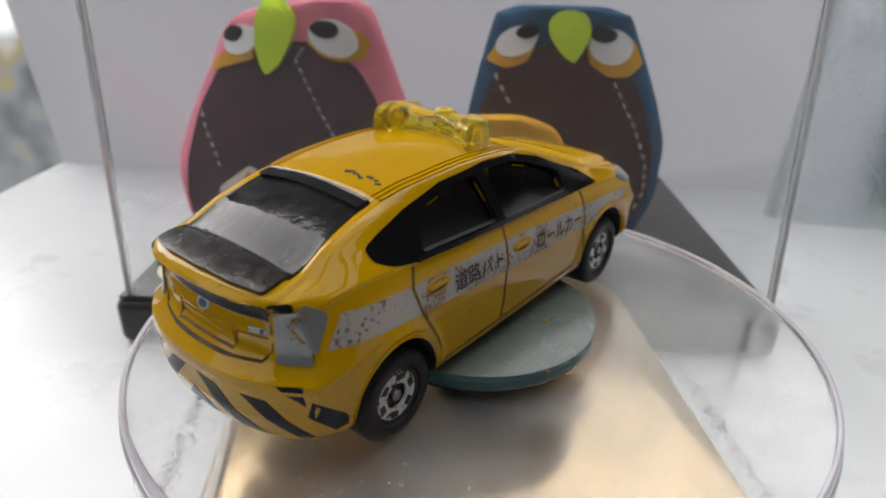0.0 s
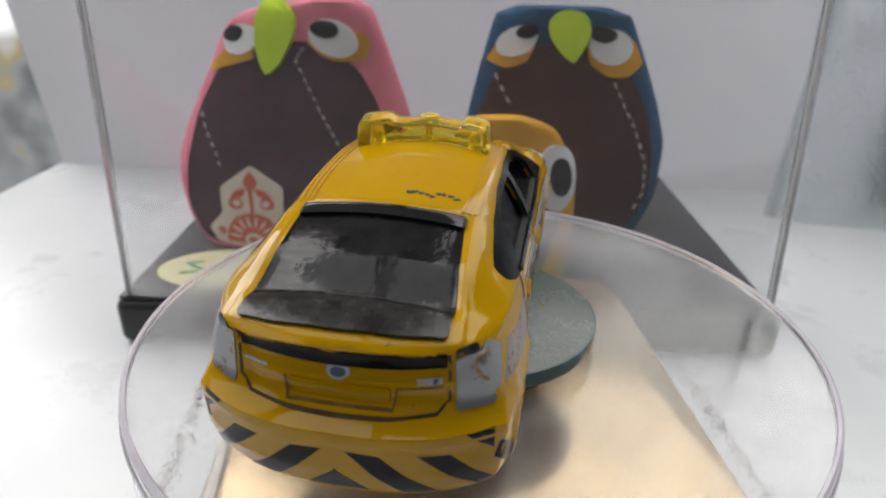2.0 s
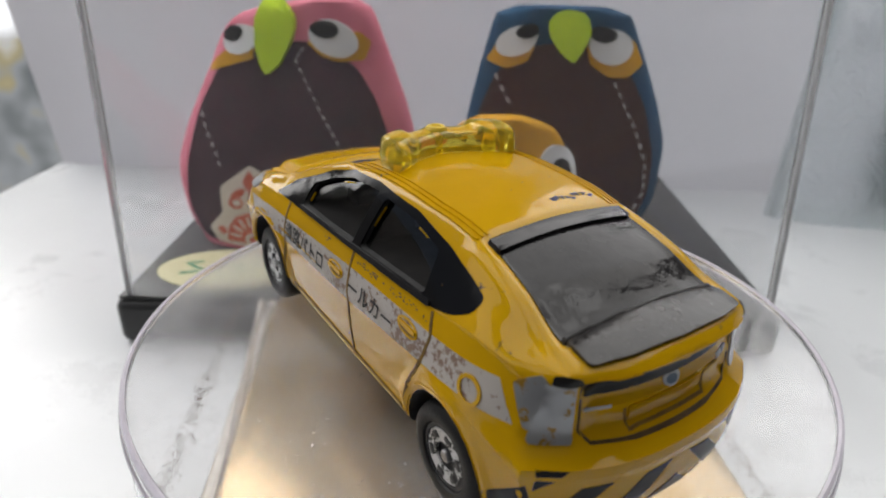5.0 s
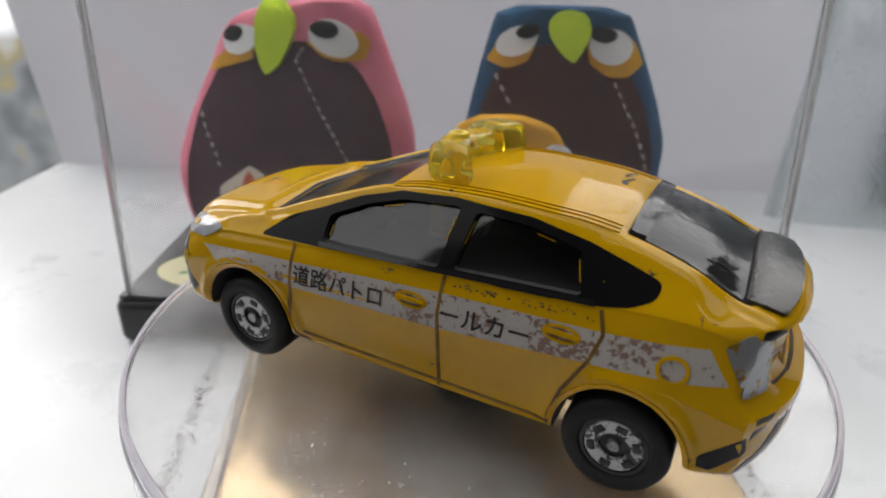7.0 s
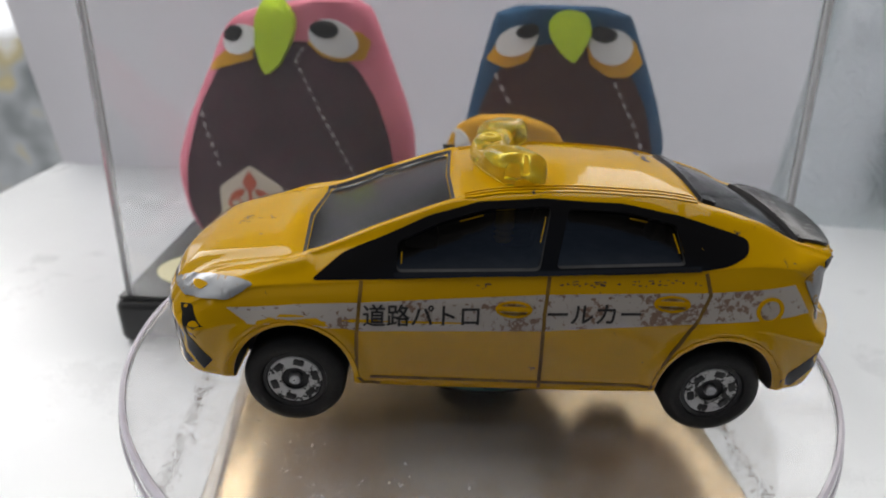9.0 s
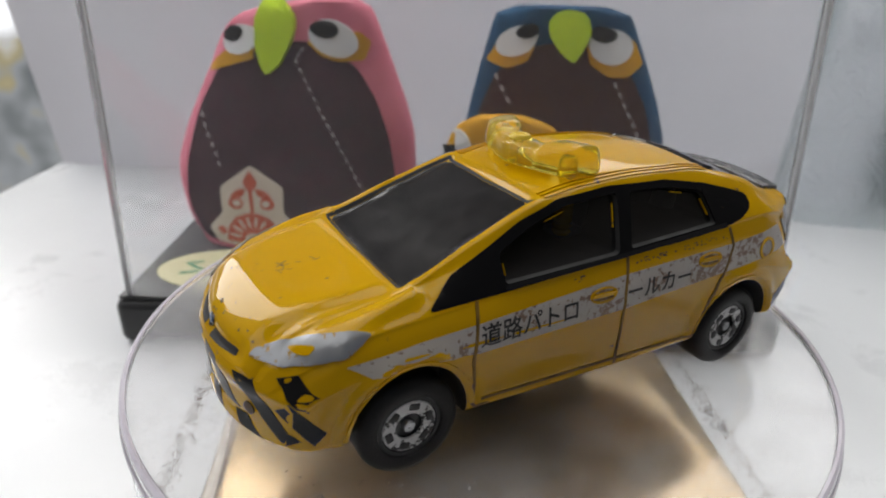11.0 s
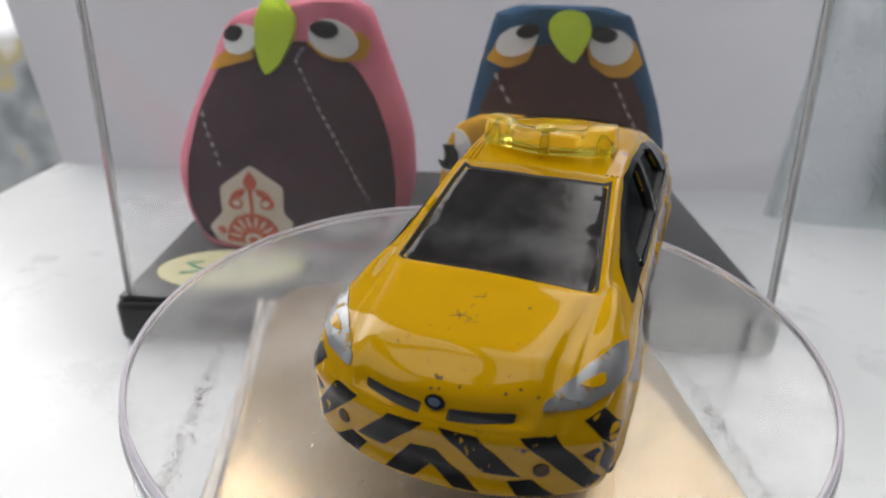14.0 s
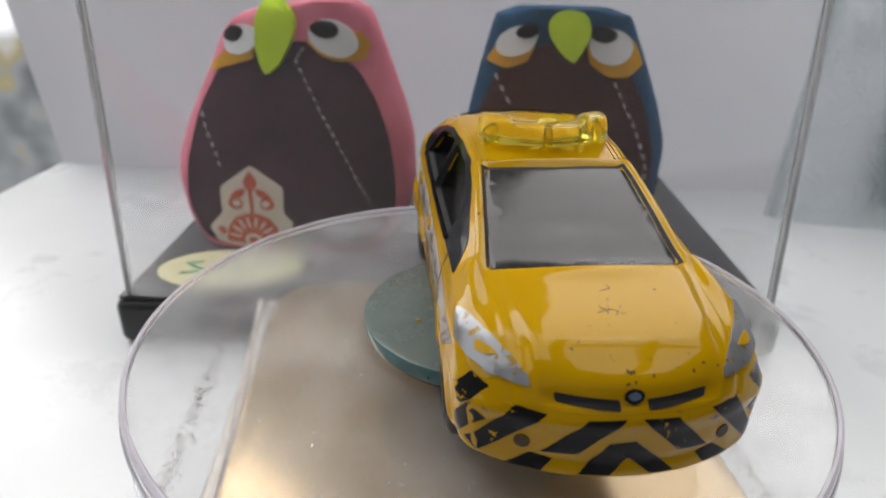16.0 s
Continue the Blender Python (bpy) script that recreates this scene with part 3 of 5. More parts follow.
def relief(p, nrm):
    """How far the casting stands proud at a point of the plain shape."""
    x, y, z = p
    a = abs(y)
    up, fore, aft, flank = step01(nrm.z, 0.12, 0.4), step01(nrm.x, 0.2, 0.5) * step01(x, 25, 28), step01(-nrm.x, 0.2, 0.5) * step01(-x, 26, 29), step01(abs(nrm.y), 0.25, 0.6)
    # sunk windscreen and rear window, with the rails beside them
    top = -0.5 * inside(x, y, [(4.9, 7.9), (12, 8.6), (19.6, 9.3)], 0.7)
    top -= 0.35 * inside(x, y, [(-29.6, 8.5), (-25, 8.1), (-18.6, 7.7)], 0.7)
    top += 0.22 * bell(a, 9.1, 0.7) * step01(x, -31, -29) * step01(-x, 17, 19)
    top += 0.34 * bell(a, float(np.interp(x, [5, 19], [8.6, 9.95])), 0.55) * step01(x, 3, 5) * step01(-x, -19.5, -18)
    # bonnet plateau with a hump before the windscreen and a trench along its sides
    side = float(np.interp(x, [19.5, 29.5], [8.9, 7.6]))
    run = step01(x, 19.4, 20.8) * step01(-x, -32.6, -29.6)
    top += 0.45 * run * step01(side - a, -0.7, 0.8)
    top -= 0.16 * run * bell(a, side + 0.9, 0.6)
    top += 0.3 * bell(x, 21.2, 1.1) * bell(a, 0, 5.5)
    # rounded wing beads that end bluntly at the pillars
    lane = float(np.interp(x, [18, 21, 25], [10.5, 11.0, 11.6]))
    top += 0.55 * bell(a, lane, 0.8) * step01(x, 17.9, 18.5) * step01(-x, -27, -21)
    # nose: lip of the bonnet, sunk grille, bumper
    nose = 0.1 * bell(z, 14.3, 0.6) * step01(8.6 - a, 0, 1.5)
    nose -= 0.45 * bell(z, 12.5, 0.75) * step01(7.6 - a, 0, 1.2)
    nose += 0.3 * bell(z, 10.6, 0.8) - 0.25 * bell(z, 7.0, 0.6) * step01(9.5 - a, 0, 2)
    # tail: sunk gate with a ledge and a plate recess, bumper
    tail = -0.45 * step01(8.5 - a, -0.1, 0.6) * step01(z, 12.6, 13.2) * step01(-z, -18.9, -18.3)
    tail -= 0.35 * step01(4.5 - a, -0.1, 0.7) * step01(z, 13.0, 13.5) * step01(-z, -15.3, -14.7)
    tail += 0.25 * bell(z, 15.6, 0.45) * step01(8.2 - a, 0, 0.8) + 0.25 * bell(z, 11.6, 0.8)
    # flared arches and a sunk sill line
    hip = -0.22 * bell(z, 6.6, 0.5) * step01(13.5 - x, 0, 1) * step01(x + 15.5, 0, 1)
    for cx, rz in ((19.9, 7.05), (-21.75, 6.85)):
        hip += 0.45 * bell(math.hypot((x - cx) / 6.25, (z - 5.2) / rz), 1.07, 0.09) * step01(z, 4.5, 7.0)
    return up * top + fore * nose + aft * tail + flank * hip


SKIN = body_mesh()
TREE = BVHTree.FromBMesh(SKIN)
TREES = {}
SIDES = {"left": ((0, -1, 0), lambda u, v: (u, 40, v)), "right": ((0, 1, 0), lambda u, v: (u, -40, v)),
         "top": ((0, 0, -1), lambda u, v: (u, v, 60)), "front": ((-1, 0, 0), lambda u, v: (60, u, v)), "back": ((1, 0, 0), lambda u, v: (-60, u, v)), "doll": ((0, 1, 0), lambda u, v: (u, 20, v))}


def on_skin(side, u, v, lift):
    d, start = SIDES[side]
    tree = TREES.get(side, TREE)
    hit, normal, _, _ = tree.ray_cast(Vector(start(u, v)), Vector(d))
    if hit is None:
        hit, normal, _, _ = tree.find_nearest(Vector(start(u, v)) + Vector(d) * (27 if side in ("left", "right") else 28))
    return hit + normal * lift, normal


def cut_flat(bm, step):
    lo = [min(v.co[i] for v in bm.verts) for i in (0, 1)]
    hi = [max(v.co[i] for v in bm.verts) for i in (0, 1)]
    for i in (0, 1):
        c = lo[i] + step * 0.51
        while c < hi[i]:
            no = Vector((1, 0, 0)) if i == 0 else Vector((0, 1, 0))
            bmesh.ops.bisect_plane(bm, geom=bm.verts[:] + bm.edges[:] + bm.faces[:], dist=1e-5, plane_co=no * c, plane_no=no)
            c += step


def rounded(pts, r=0.5, seg=3):
    """Round the corners of a flat outline."""
    out = []
    for i, p in enumerate(pts):
        p, a, b = Vector(p), Vector(pts[i - 1]), Vector(pts[(i + 1) % len(pts)])
        ra, rb = min(r, (a - p).length * 0.4), min(r, (b - p).length * 0.4)
        s, e = p + (a - p).normalized() * ra, p + (b - p).normalized() * rb
        for k in range(seg + 1):
            t = k / seg
            out.append((s * (1 - t) ** 2 + p * 2 * t * (1 - t) + e * t * t)[:])
    return out


def patch(side, outline, lift=0.05, thick=0.25, holes=(), step=1.0, bm=None):
    """A thin shaped piece that lies on the car's skin: outline in the plan of that side."""
    own = bmesh.new()
    loops = []
    for loop in (outline, *holes):
        vs = [own.verts.new((u, v, 0)) for u, v in loop]
        loops += [own.edges.new((vs[i], vs[(i + 1) % len(vs)])) for i in range(len(vs))]
    bmesh.ops.triangle_fill(own, use_beauty=True, use_dissolve=False, edges=loops)
    cut_flat(own, step)
    bmesh.ops.triangulate(own, faces=[f for f in own.faces if len(f.verts) > 4])
    rim = [e for e in own.edges if len(e.link_faces) == 1]
    down = {}
    for v in own.verts:
        u, w = v.co.x, v.co.y
        p, nrm = on_skin(side, u, w, lift)
        down[v] = p - nrm * thick
        v.co = p
    made = {}
    for e in rim:
        for v in e.verts:
            if v not in made:
                made[v] = own.verts.new(down[v])
    for e in rim:
        a, b = e.verts
        own.faces.new((a, b, made[b], made[a]))
    return merge(bm, own)


def line(side, pts, width=0.22, lift=0.02, bm=None, thick=0.2):
    """A narrow mitred strip along a polyline on the skin; a closed one becomes a frame."""
    pts = [Vector(p) for p in pts]
    closed = (pts[0] - pts[-1]).length < 1e-6
    if closed:
        pts = pts[:-1]
    n = len(pts)
    near, far = [], []
    for i, p in enumerate(pts):
        a = pts[i - 1] if closed or i > 0 else None
        b = pts[(i + 1) % n] if closed or i < n - 1 else None
        d0 = (p - a).normalized() if a is not None else (b - p).normalized()
        d1 = (b - p).normalized() if b is not None else d0
        m = Vector((-(d0.y + d1.y), d0.x + d1.x)).normalized()
        k = width / 2 / max(0.5, m.dot(Vector((-d0.y, d0.x))))
        near.append((p + m * k)[:])
        far.append((p - m * k)[:])
    if closed:
        big, small = (near, far) if max(q[0] for q in near) > max(q[0] for q in far) else (far, near)
        return patch(side, big, lift, thick, holes=(small,), step=0.9, bm=bm)
    return patch(side, near + far[::-1], lift, thick, step=0.9, bm=bm)


def prism(side, outline, depth0, depth1):
    """A solid through the flank for cutting, from |y| depth0 to depth1."""
    sg = 1 if side == "left" else -1
    bm = bmesh.new()
    a = [bm.verts.new((u, sg * depth0, v)) for u, v in outline]
    b = [bm.verts.new((u, sg * depth1, v)) for u, v in outline]
    bm.faces.new(a)
    bm.faces.new(b)
    for i in range(len(a)):
        j = (i + 1) % len(a)
        bm.faces.new((a[i], a[j], b[j], b[i]))
    bmesh.ops.recalc_face_normals(bm, faces=bm.faces)
    return bm


FRONT_AX, REAR_AX, AXLE_Z, TYRE_R = 19.9, -21.75, 5.2, 5.0
DLO = [(18.1, 16.0), (15.2, 18.2), (10.9, 20.0), (7.3, 21.7), (2.6, 23.1), (-3.2, 23.7), (-10.8, 23.55), (-16.2, 22.7), (-20.5, 21.6), (-22.8, 20.9), (-22.6, 19.8), (-20.7, 18.9), (-18.2, 18.4), (-3.3, 17.4), (10.7, 16.4)]
FGLASS = rounded([(10.2, 19.4), (6.2, 21.2), (2.1, 22.5), (-4.0, 23.1), (-3.1, 17.75), (10.2, 17.0)], 0.5)
RGLASS = rounded([(-5.6, 23.0), (-10.8, 22.9), (-15.8, 22.0), (-16.7, 18.8), (-4.6, 18.0)], 0.5)


def arch(cx, top, rx=5.85):
    rz = top - AXLE_Z
    return [(cx + rx * math.cos(a), AXLE_Z + rz * math.sin(a)) for a in np.linspace(-0.1, math.pi + 0.1, 28)] + [(cx - rx, 0.0), (cx + rx, 0.0)]


def mesh_object(bm):
    me = bpy.data.meshes.new("cut")
    bm.to_mesh(me)
    bm.free()
    return new("cut", me)


def cut_body():
    work = mesh_object(SKIN.copy())
    gone = [work]
    for side in ("left", "right"):
        for outline, d0, d1 in ((arch(FRONT_AX, 11.8), 7.6, 20), (arch(REAR_AX, 11.6), 7.6, 20), (FGLASS, 3.6, 20), (RGLASS, 3.6, 20)):
            tool = mesh_object(prism(side, outline, d0, d1))
            mod = work.modifiers.new("cut", "BOOLEAN")
            mod.operation, mod.object, mod.solver = "DIFFERENCE", tool, "EXACT"
            gone.append(tool)
    bpy.context.view_layer.update()
    me = bpy.data.meshes.new_from_object(work.evaluated_get(bpy.context.evaluated_depsgraph_get()))
    bm = bmesh.new()
    bm.from_mesh(me)
    for ob in gone:
        bpy.data.objects.remove(ob, do_unlink=True)
    # what lies inside the old skin is bare black
    for f in bm.faces:
        c = f.calc_center_median()
        p, nrm, _, dist = TREE.find_nearest(c)
        f.material_index = 1 if dist > 0.12 and (p - c).dot(nrm) > 0 else 0
    return bm


car = thing("toy_patrol_car", "worn yellow die-cast toy patrol car with amber light bar", "toy car")
body = part("body", cut_body(), [YELLOW, CHASSIS], car, "yellow enamelled die-cast body, chipped", smooth=38)
part("chassis", box(-8, 8, -7.5, 7.5, 2.7, 5.2, 0.5), CHASSIS, car, "black plastic chassis")


def wheel(x, side):
    s = 1 if side == "left" else -1
    w = new("wheel")
    w.parent = car
    R = TYRE_R
    m = Matrix.Translation((x, s * 8.6, AXLE_Z)) @ Matrix.Rotation(radians(-90 * s), 4, "X")
    # along the axle: 0 inner, 4.7 outer face
    tyre = lathe([(3.0, 0.2), (R - 0.5, 0.2), (R, 0.7), (R, 3.9), (R - 0.25, 4.4), (R - 0.8, 4.65), (3.7, 4.72), (3.25, 4.6), (3.05, 4.2), (3.0, 0.2)], 56, m)
    part("tyre", tyre, TYRE, w, "black rubber-look tyre")
    disc_ = lathe([(0, 3.6), (3.1, 3.6), (3.1, 4.4), (2.75, 4.45), (2.68, 4.2), (1.4, 4.2), (1.35, 3.9), (0.7, 3.9), (0, 3.9)], 48, m)
    part("rim", disc_, RIM_BLACK, w, "black rim")
    ring = lathe([(1.32, 4.2), (1.38, 4.36), (2.55, 4.4), (2.66, 4.3), (2.66, 4.15), (1.32, 4.15), (1.32, 4.2)], 48, m)
    part("trim_ring", ring, CHROME, w, "worn chrome trim ring")
    for k in range(6):
        slot = box(1.72, 2.42, -0.52, 0.52, 4.3, 4.45, 0.12, 2)
        slot.transform(m @ Matrix.Rotation(k * math.pi / 3 + 0.3, 4, "Z"))
        part("slot", slot, RIM_BLACK, w)
    part("axle_end", lathe([(0, 4.5), (0.5, 4.46), (0.62, 4.3), (0.62, 3.9), (0, 3.9)], 20, m), STEEL, w, "steel axle end")
    return w


for x in (FRONT_AX, REAR_AX):
    for side in ("left", "right"):
        wheel(x, side)


# ---- car: glazing, prints, lamps ----
def flip(pts):
    return [(-u, v) for u, v in pts][::-1]


def oval(cu, cv, ru, rv, n=24):
    return [(cu + ru * math.cos(2 * math.pi * k / n), cv + rv * math.sin(2 * math.pi * k / n)) for k in range(n)]


STRIPE = [(25.8, 13.3), (19.5, 13.9), (13.3, 14.2), (4.0, 15.0), (-3.4, 15.6), (-18.9, 16.4), (-27.4, 17.2), (-29.4, 14.4), (-19.3, 13.4), (-3.8, 11.9), (13.3, 11.3), (15.2, 11.6), (19.6, 12.3), (23.8, 12.0)]
for side in ("left", "right"):
    part("window_surround", patch(side, rounded(DLO, 0.6), 0.05, 0.2, holes=(FGLASS, RGLASS), step=0.9), SURROUND_BLACK, car, "black painted window surround")
    for outline in (FGLASS, RGLASS):
        grown = [(u, v) for u, v in outline]
        part("side_window", patch(side, grown, -0.55, 0.3, step=0.8), SMOKED, car, "dark smoked side window").visible_shadow = False
    part("window_sill", line(side, [(10.4, 16.72), (-3.2, 17.55), (-18.0, 18.55)], 0.42, 0.28, thick=0.4), BLACK_PAINT, car, "glossy black rounded sill under the side windows")
    sg = 1 if side == "left" else -1
    # cabin seen through the side windows
    for su in (-0.2, -12.2):
        seat = box(su - 4.6, su + 0.2, sg * 5.2 - 1.5, sg * 5.2 + 1.5, 17.0, 18.3, 0.4)
        bk = box(-0.9, 0.9, sg * 5.2 - 1.4, sg * 5.2 + 1.4, 0, 3.6, 0.6)
        bk.transform(Matrix.Translation((su - 3.4, 0, 18.0)) @ Matrix.Rotation(radians(-16), 4, "Y"))
        hr = box(su - 5.2, su - 4.1, sg * 5.2 - 0.9, sg * 5.2 + 0.9, 21.4, 22.3, 0.3)
        merge(seat, bk)
        merge(seat, hr)
        part("cabin_seat", seat, CABIN_GREY, car, "grey moulded seat behind the side window")
    dash = box(6.2, 9.6, sg * 5.4 - 1.6, sg * 5.4 + 1.6, 16.9, 18.6, 0.6)
    part("dashboard", dash, CABIN_GREY, car, "grey moulded dashboard end")
    guide = lathe([(0, 18.2), (0.8, 18.2), (1.0, 18.5), (0.8, 18.8), (1.0, 19.1), (0.8, 19.4), (1.0, 19.7), (0.95, 20.0), (0.95, 23.2), (0, 23.2)], 20, Matrix.Translation((-0.2, sg * 6.6, 0)))
    part("light_guide", guide, AMBER_DEEP, car, "ridged amber plastic peg of the light bar")
    # yellow strips drawn in as light caught at the window edges
    glint = line(side, [(9.8, 17.7), (9.8, 18.7)], 0.1, -0.42)
    for pts in ([(-3.55, 22.3), (-3.1, 20.2)], [(4.5, 21.5), (2.3, 22.15)], [(-5.0, 20.3), (-5.5, 22.3)], [(-11.5, 22.5), (-13.2, 22.25)], [(-15.7, 21.4), (-16.2, 19.8)]):
        line(side, pts, 0.09, -0.42, bm=glint)
    part("window_glint", glint, YELLOW, car, "thin yellow strips drawn as glints at the side windows")
    part("side_stripe", patch(side, STRIPE, 0.03, 0.15, step=1.0), WHITE_PRINT, car, "worn dirty white side stripe")
    seam = line(side, [(13.4, 16.2), (13.8, 10.6), (13.8, 6.2), (13.2, 5.3), (11.5, 5.1)], 0.34, 0.07)
    line(side, [(-4.0, 17.3), (-3.8, 13.7), (-4.2, 5.1)], 0.34, 0.07, bm=seam)
    line(side, [(-18.6, 18.2), (-19.2, 16.2), (-18.4, 13.6), (-16.4, 9.8), (-15.6, 7.0), (-15.4, 5.3)], 0.34, 0.07, bm=seam)
    line(side, [(12.5, 5.9), (-15.2, 5.7)], 0.26, 0.07, bm=seam)
    part("door_seam", seam, GROOVE, car, "grimy engraved door seams")
    for hx, hz in ((-0.9, 14.1), (-15.7, 15.2)):
        h = part("door_handle", patch(side, oval(hx, hz, 1.75, 0.85), 0.12, 0.2, holes=(oval(hx, hz, 1.45, 0.6),), step=0.6), YELLOW, car, "yellow moulded door handle")
        part("grip", patch(side, rounded([(hx - 1.5, hz - 0.12), (hx + 1.5, hz - 0.12), (hx + 1.5, hz + 0.28), (hx - 1.5, hz + 0.28)], 0.18), 0.3, 0.3, step=0.5), YELLOW, h)
        # dark strip painted in as the shade below the grip
        part("recess_shadow_line", line(side, [(hx - 1.3, hz - 0.42), (hx + 1.3, hz - 0.42)], 0.16, 0.12), GROOVE, h)
# wheel-arch lips
for side in ("left", "right"):
    for cx, top in ((FRONT_AX, 11.8), (REAR_AX, 11.6)):
        rz = top - AXLE_Z
        pts = [(cx + 6.25 * math.cos(a), AXLE_Z + (rz + 0.45) * math.sin(a)) for a in np.linspace(0.12, math.pi - 0.12, 15)]
        part("arch_lip", line(side, pts, 0.45, 0.14, thick=0.3), YELLOW, car)
# filler cap on the left flank
part("filler_cap", patch("left", oval(-25.1, 14.9, 1.35, 1.3), 0.16, 0.3, holes=(oval(-25.1, 14.9, 1.0, 0.95),), step=0.6), YELLOW, car, "round moulded filler cap ring")


def lettering(text, side, u0, u1, v0, v1, skew):
    """Printed letters between u0 and u1 as read, on the skin."""
    cu = bpy.data.curves.new("letters", "FONT")
    cu.body = text
    cu.resolution_u = 3
    cu.offset = 0.014
    ob = new("letters", cu)
    bpy.context.view_layer.update()
    me = bpy.data.meshes.new_from_object(ob.evaluated_get(bpy.context.evaluated_depsgraph_get()))
    bpy.data.objects.remove(ob, do_unlink=True)
    bm = bmesh.new()
    bm.from_mesh(me)
    bmesh.ops.triangulate(bm, faces=bm.faces[:])
    xs, ys = [v.co.x for v in bm.verts], [v.co.y for v in bm.verts]
    x0, x1, y0, y1 = min(xs), max(xs), min(ys), max(ys)
    if text.startswith("ー"):
        y0, y1 = y0 - 0.02, y1 + 0.02
    for v in bm.verts:
        s = (v.co.x - x0) / (x1 - x0)
        u = u0 + (u1 - u0) * s
        w = v0 + (v1 - v0) * (v.co.y - y0) / (y1 - y0) + skew * s
        v.co, _ = on_skin(side, u, w, 0.09)
    return part("lettering", bm, INK, car, "black printed characters " + text, smooth=0)


lettering("道路パトロ", "left", 13.2, 2.3, 11.85, 14.1, 0.4)
lettering("ールカー", "left", -4.1, -12.9, 12.7, 14.75, 0.35)
lettering("道路パト", "right", -13.2, -4.7, 13.25, 15.35, -0.4)
lettering("ロールカー", "right", 2.2, 12.6, 12.3, 14.3, -0.35)

# windscreen and tailgate glass
part("windscreen", patch("top", rounded([(19.0, -9.1), (19.6, 0), (19.0, 9.1), (12, 8.4), (5.2, 7.7), (5.6, 0), (5.2, -7.7), (12, -8.4)], 0.7), 0.05, 0.3, step=1.0), TINTED, car, "dark scuffed windscreen")
edge = line("top", [(19.2, -9.3), (19.85, 0), (19.2, 9.3), (12, 8.6), (5.0, 7.9), (5.35, 0), (5.0, -7.9), (12, -8.6), (19.2, -9.3)], 0.32, 0.02)
part("windscreen_seal", edge, INK, car, "black windscreen gap")
back = part("rear_glass", patch("top", rounded([(-18.8, -7.5), (-18.8, 7.5), (-25, 7.95), (-29.3, 8.4), (-29.3, -8.4), (-25, -7.95)], 0.5), 0.10, 0.4, step=1.0), REAR_TINTED, car, "black scuffed rear window")
part("upper_band", patch("top", rounded([(-18.7, -7.65), (-18.7, 7.65), (-20.3, 7.7), (-20.3, -7.7)], 0.3), 0.45, 0.5, step=0.8), BLACK_PAINT, back, "glossy black upper band")
part("tail_spoiler", patch("top", rounded([(-29.1, -8.25), (-29.1, 8.25), (-32.1, 8.3), (-32.9, 5.0), (-33.2, 0), (-32.9, -5.0), (-32.1, -8.3)], 0.5), 0.42, 0.7, step=0.8), SPOILER_GREY, back, "scuffed dull black tail spoiler")
part("spoiler_gap", line("top", [(-29.15, -8.3), (-29.15, 8.3)], 0.4, 0.5, thick=0.6), INK, back)
part("gate_band", patch("back", rounded([(-8.3, 18.7), (8.3, 18.7), (8.35, 16.8), (0, 16.6), (-8.35, 16.8)], 0.3), 0.10, 0.3, step=0.8), SURROUND_BLACK, car, "black band across the tailgate")
for pts in ([(8.2, 18.75), (4.6, 18.65)], [(1.6, 18.5), (0.2, 18.7), (-1.3, 18.5)], [(-5.2, 18.6), (-8.0, 18.75)]):
    part("worn_edge", line("back", pts, 0.34, 0.14), YELLOW, car, "yellow metal worn through under the spoiler")
gate = line("back", [(8.5, 18.4), (8.6, 14.1), (7.7, 13.0), (4, 12.75), (0, 12.7), (-4, 12.75), (-7.7, 13.0), (-8.6, 14.1), (-8.5, 18.4)], 0.24)
part("tailgate_seam", gate, SEAM_DARK, car, "grimy tailgate seam")
part("plate_recess", line("back", [(4.6, 15.0), (4.3, 13.2), (-4.3, 13.2), (-4.6, 15.0), (-8.0, 15.1)], 0.2, 0.03), GROOVE, car, "moulded number-plate recess")
part("plate_blank", patch("back", rounded([(4.1, 15.0), (4.0, 13.5), (-4.0, 13.5), (-4.1, 15.0)], 0.2), 0.12, 0.3, step=0.8), YELLOW, car, "blank yellow plate panel")
mk = part("badge", patch("back", oval(0, 16.2, 0.95, 0.62), 0.08, 0.2, step=0.5), PALE_MARK, car, "small round white and blue badge")
part("badge_mark", patch("back", oval(0, 16.1, 0.62, 0.4), 0.13, 0.2, step=0.5), BLUE_MARK, mk)
part("badge_bar", patch("back", [(6.0, 15.75), (8.2, 15.8), (8.2, 15.6), (6.0, 15.55)], 0.06, 0.2), PALE_MARK, car, "small worn white badge bar")
bp = part("badge_bar", patch("back", [(-6.1, 15.9), (-8.0, 15.95), (-8.0, 15.45), (-6.1, 15.45)], 0.06, 0.2), PALE_MARK, car, "small worn white badge bar")
part("badge_stub", patch("back", [(-7.3, 15.85), (-7.6, 15.85), (-7.6, 15.5), (-7.3, 15.5)], 0.1, 0.2), BLUE_MARK, bp)

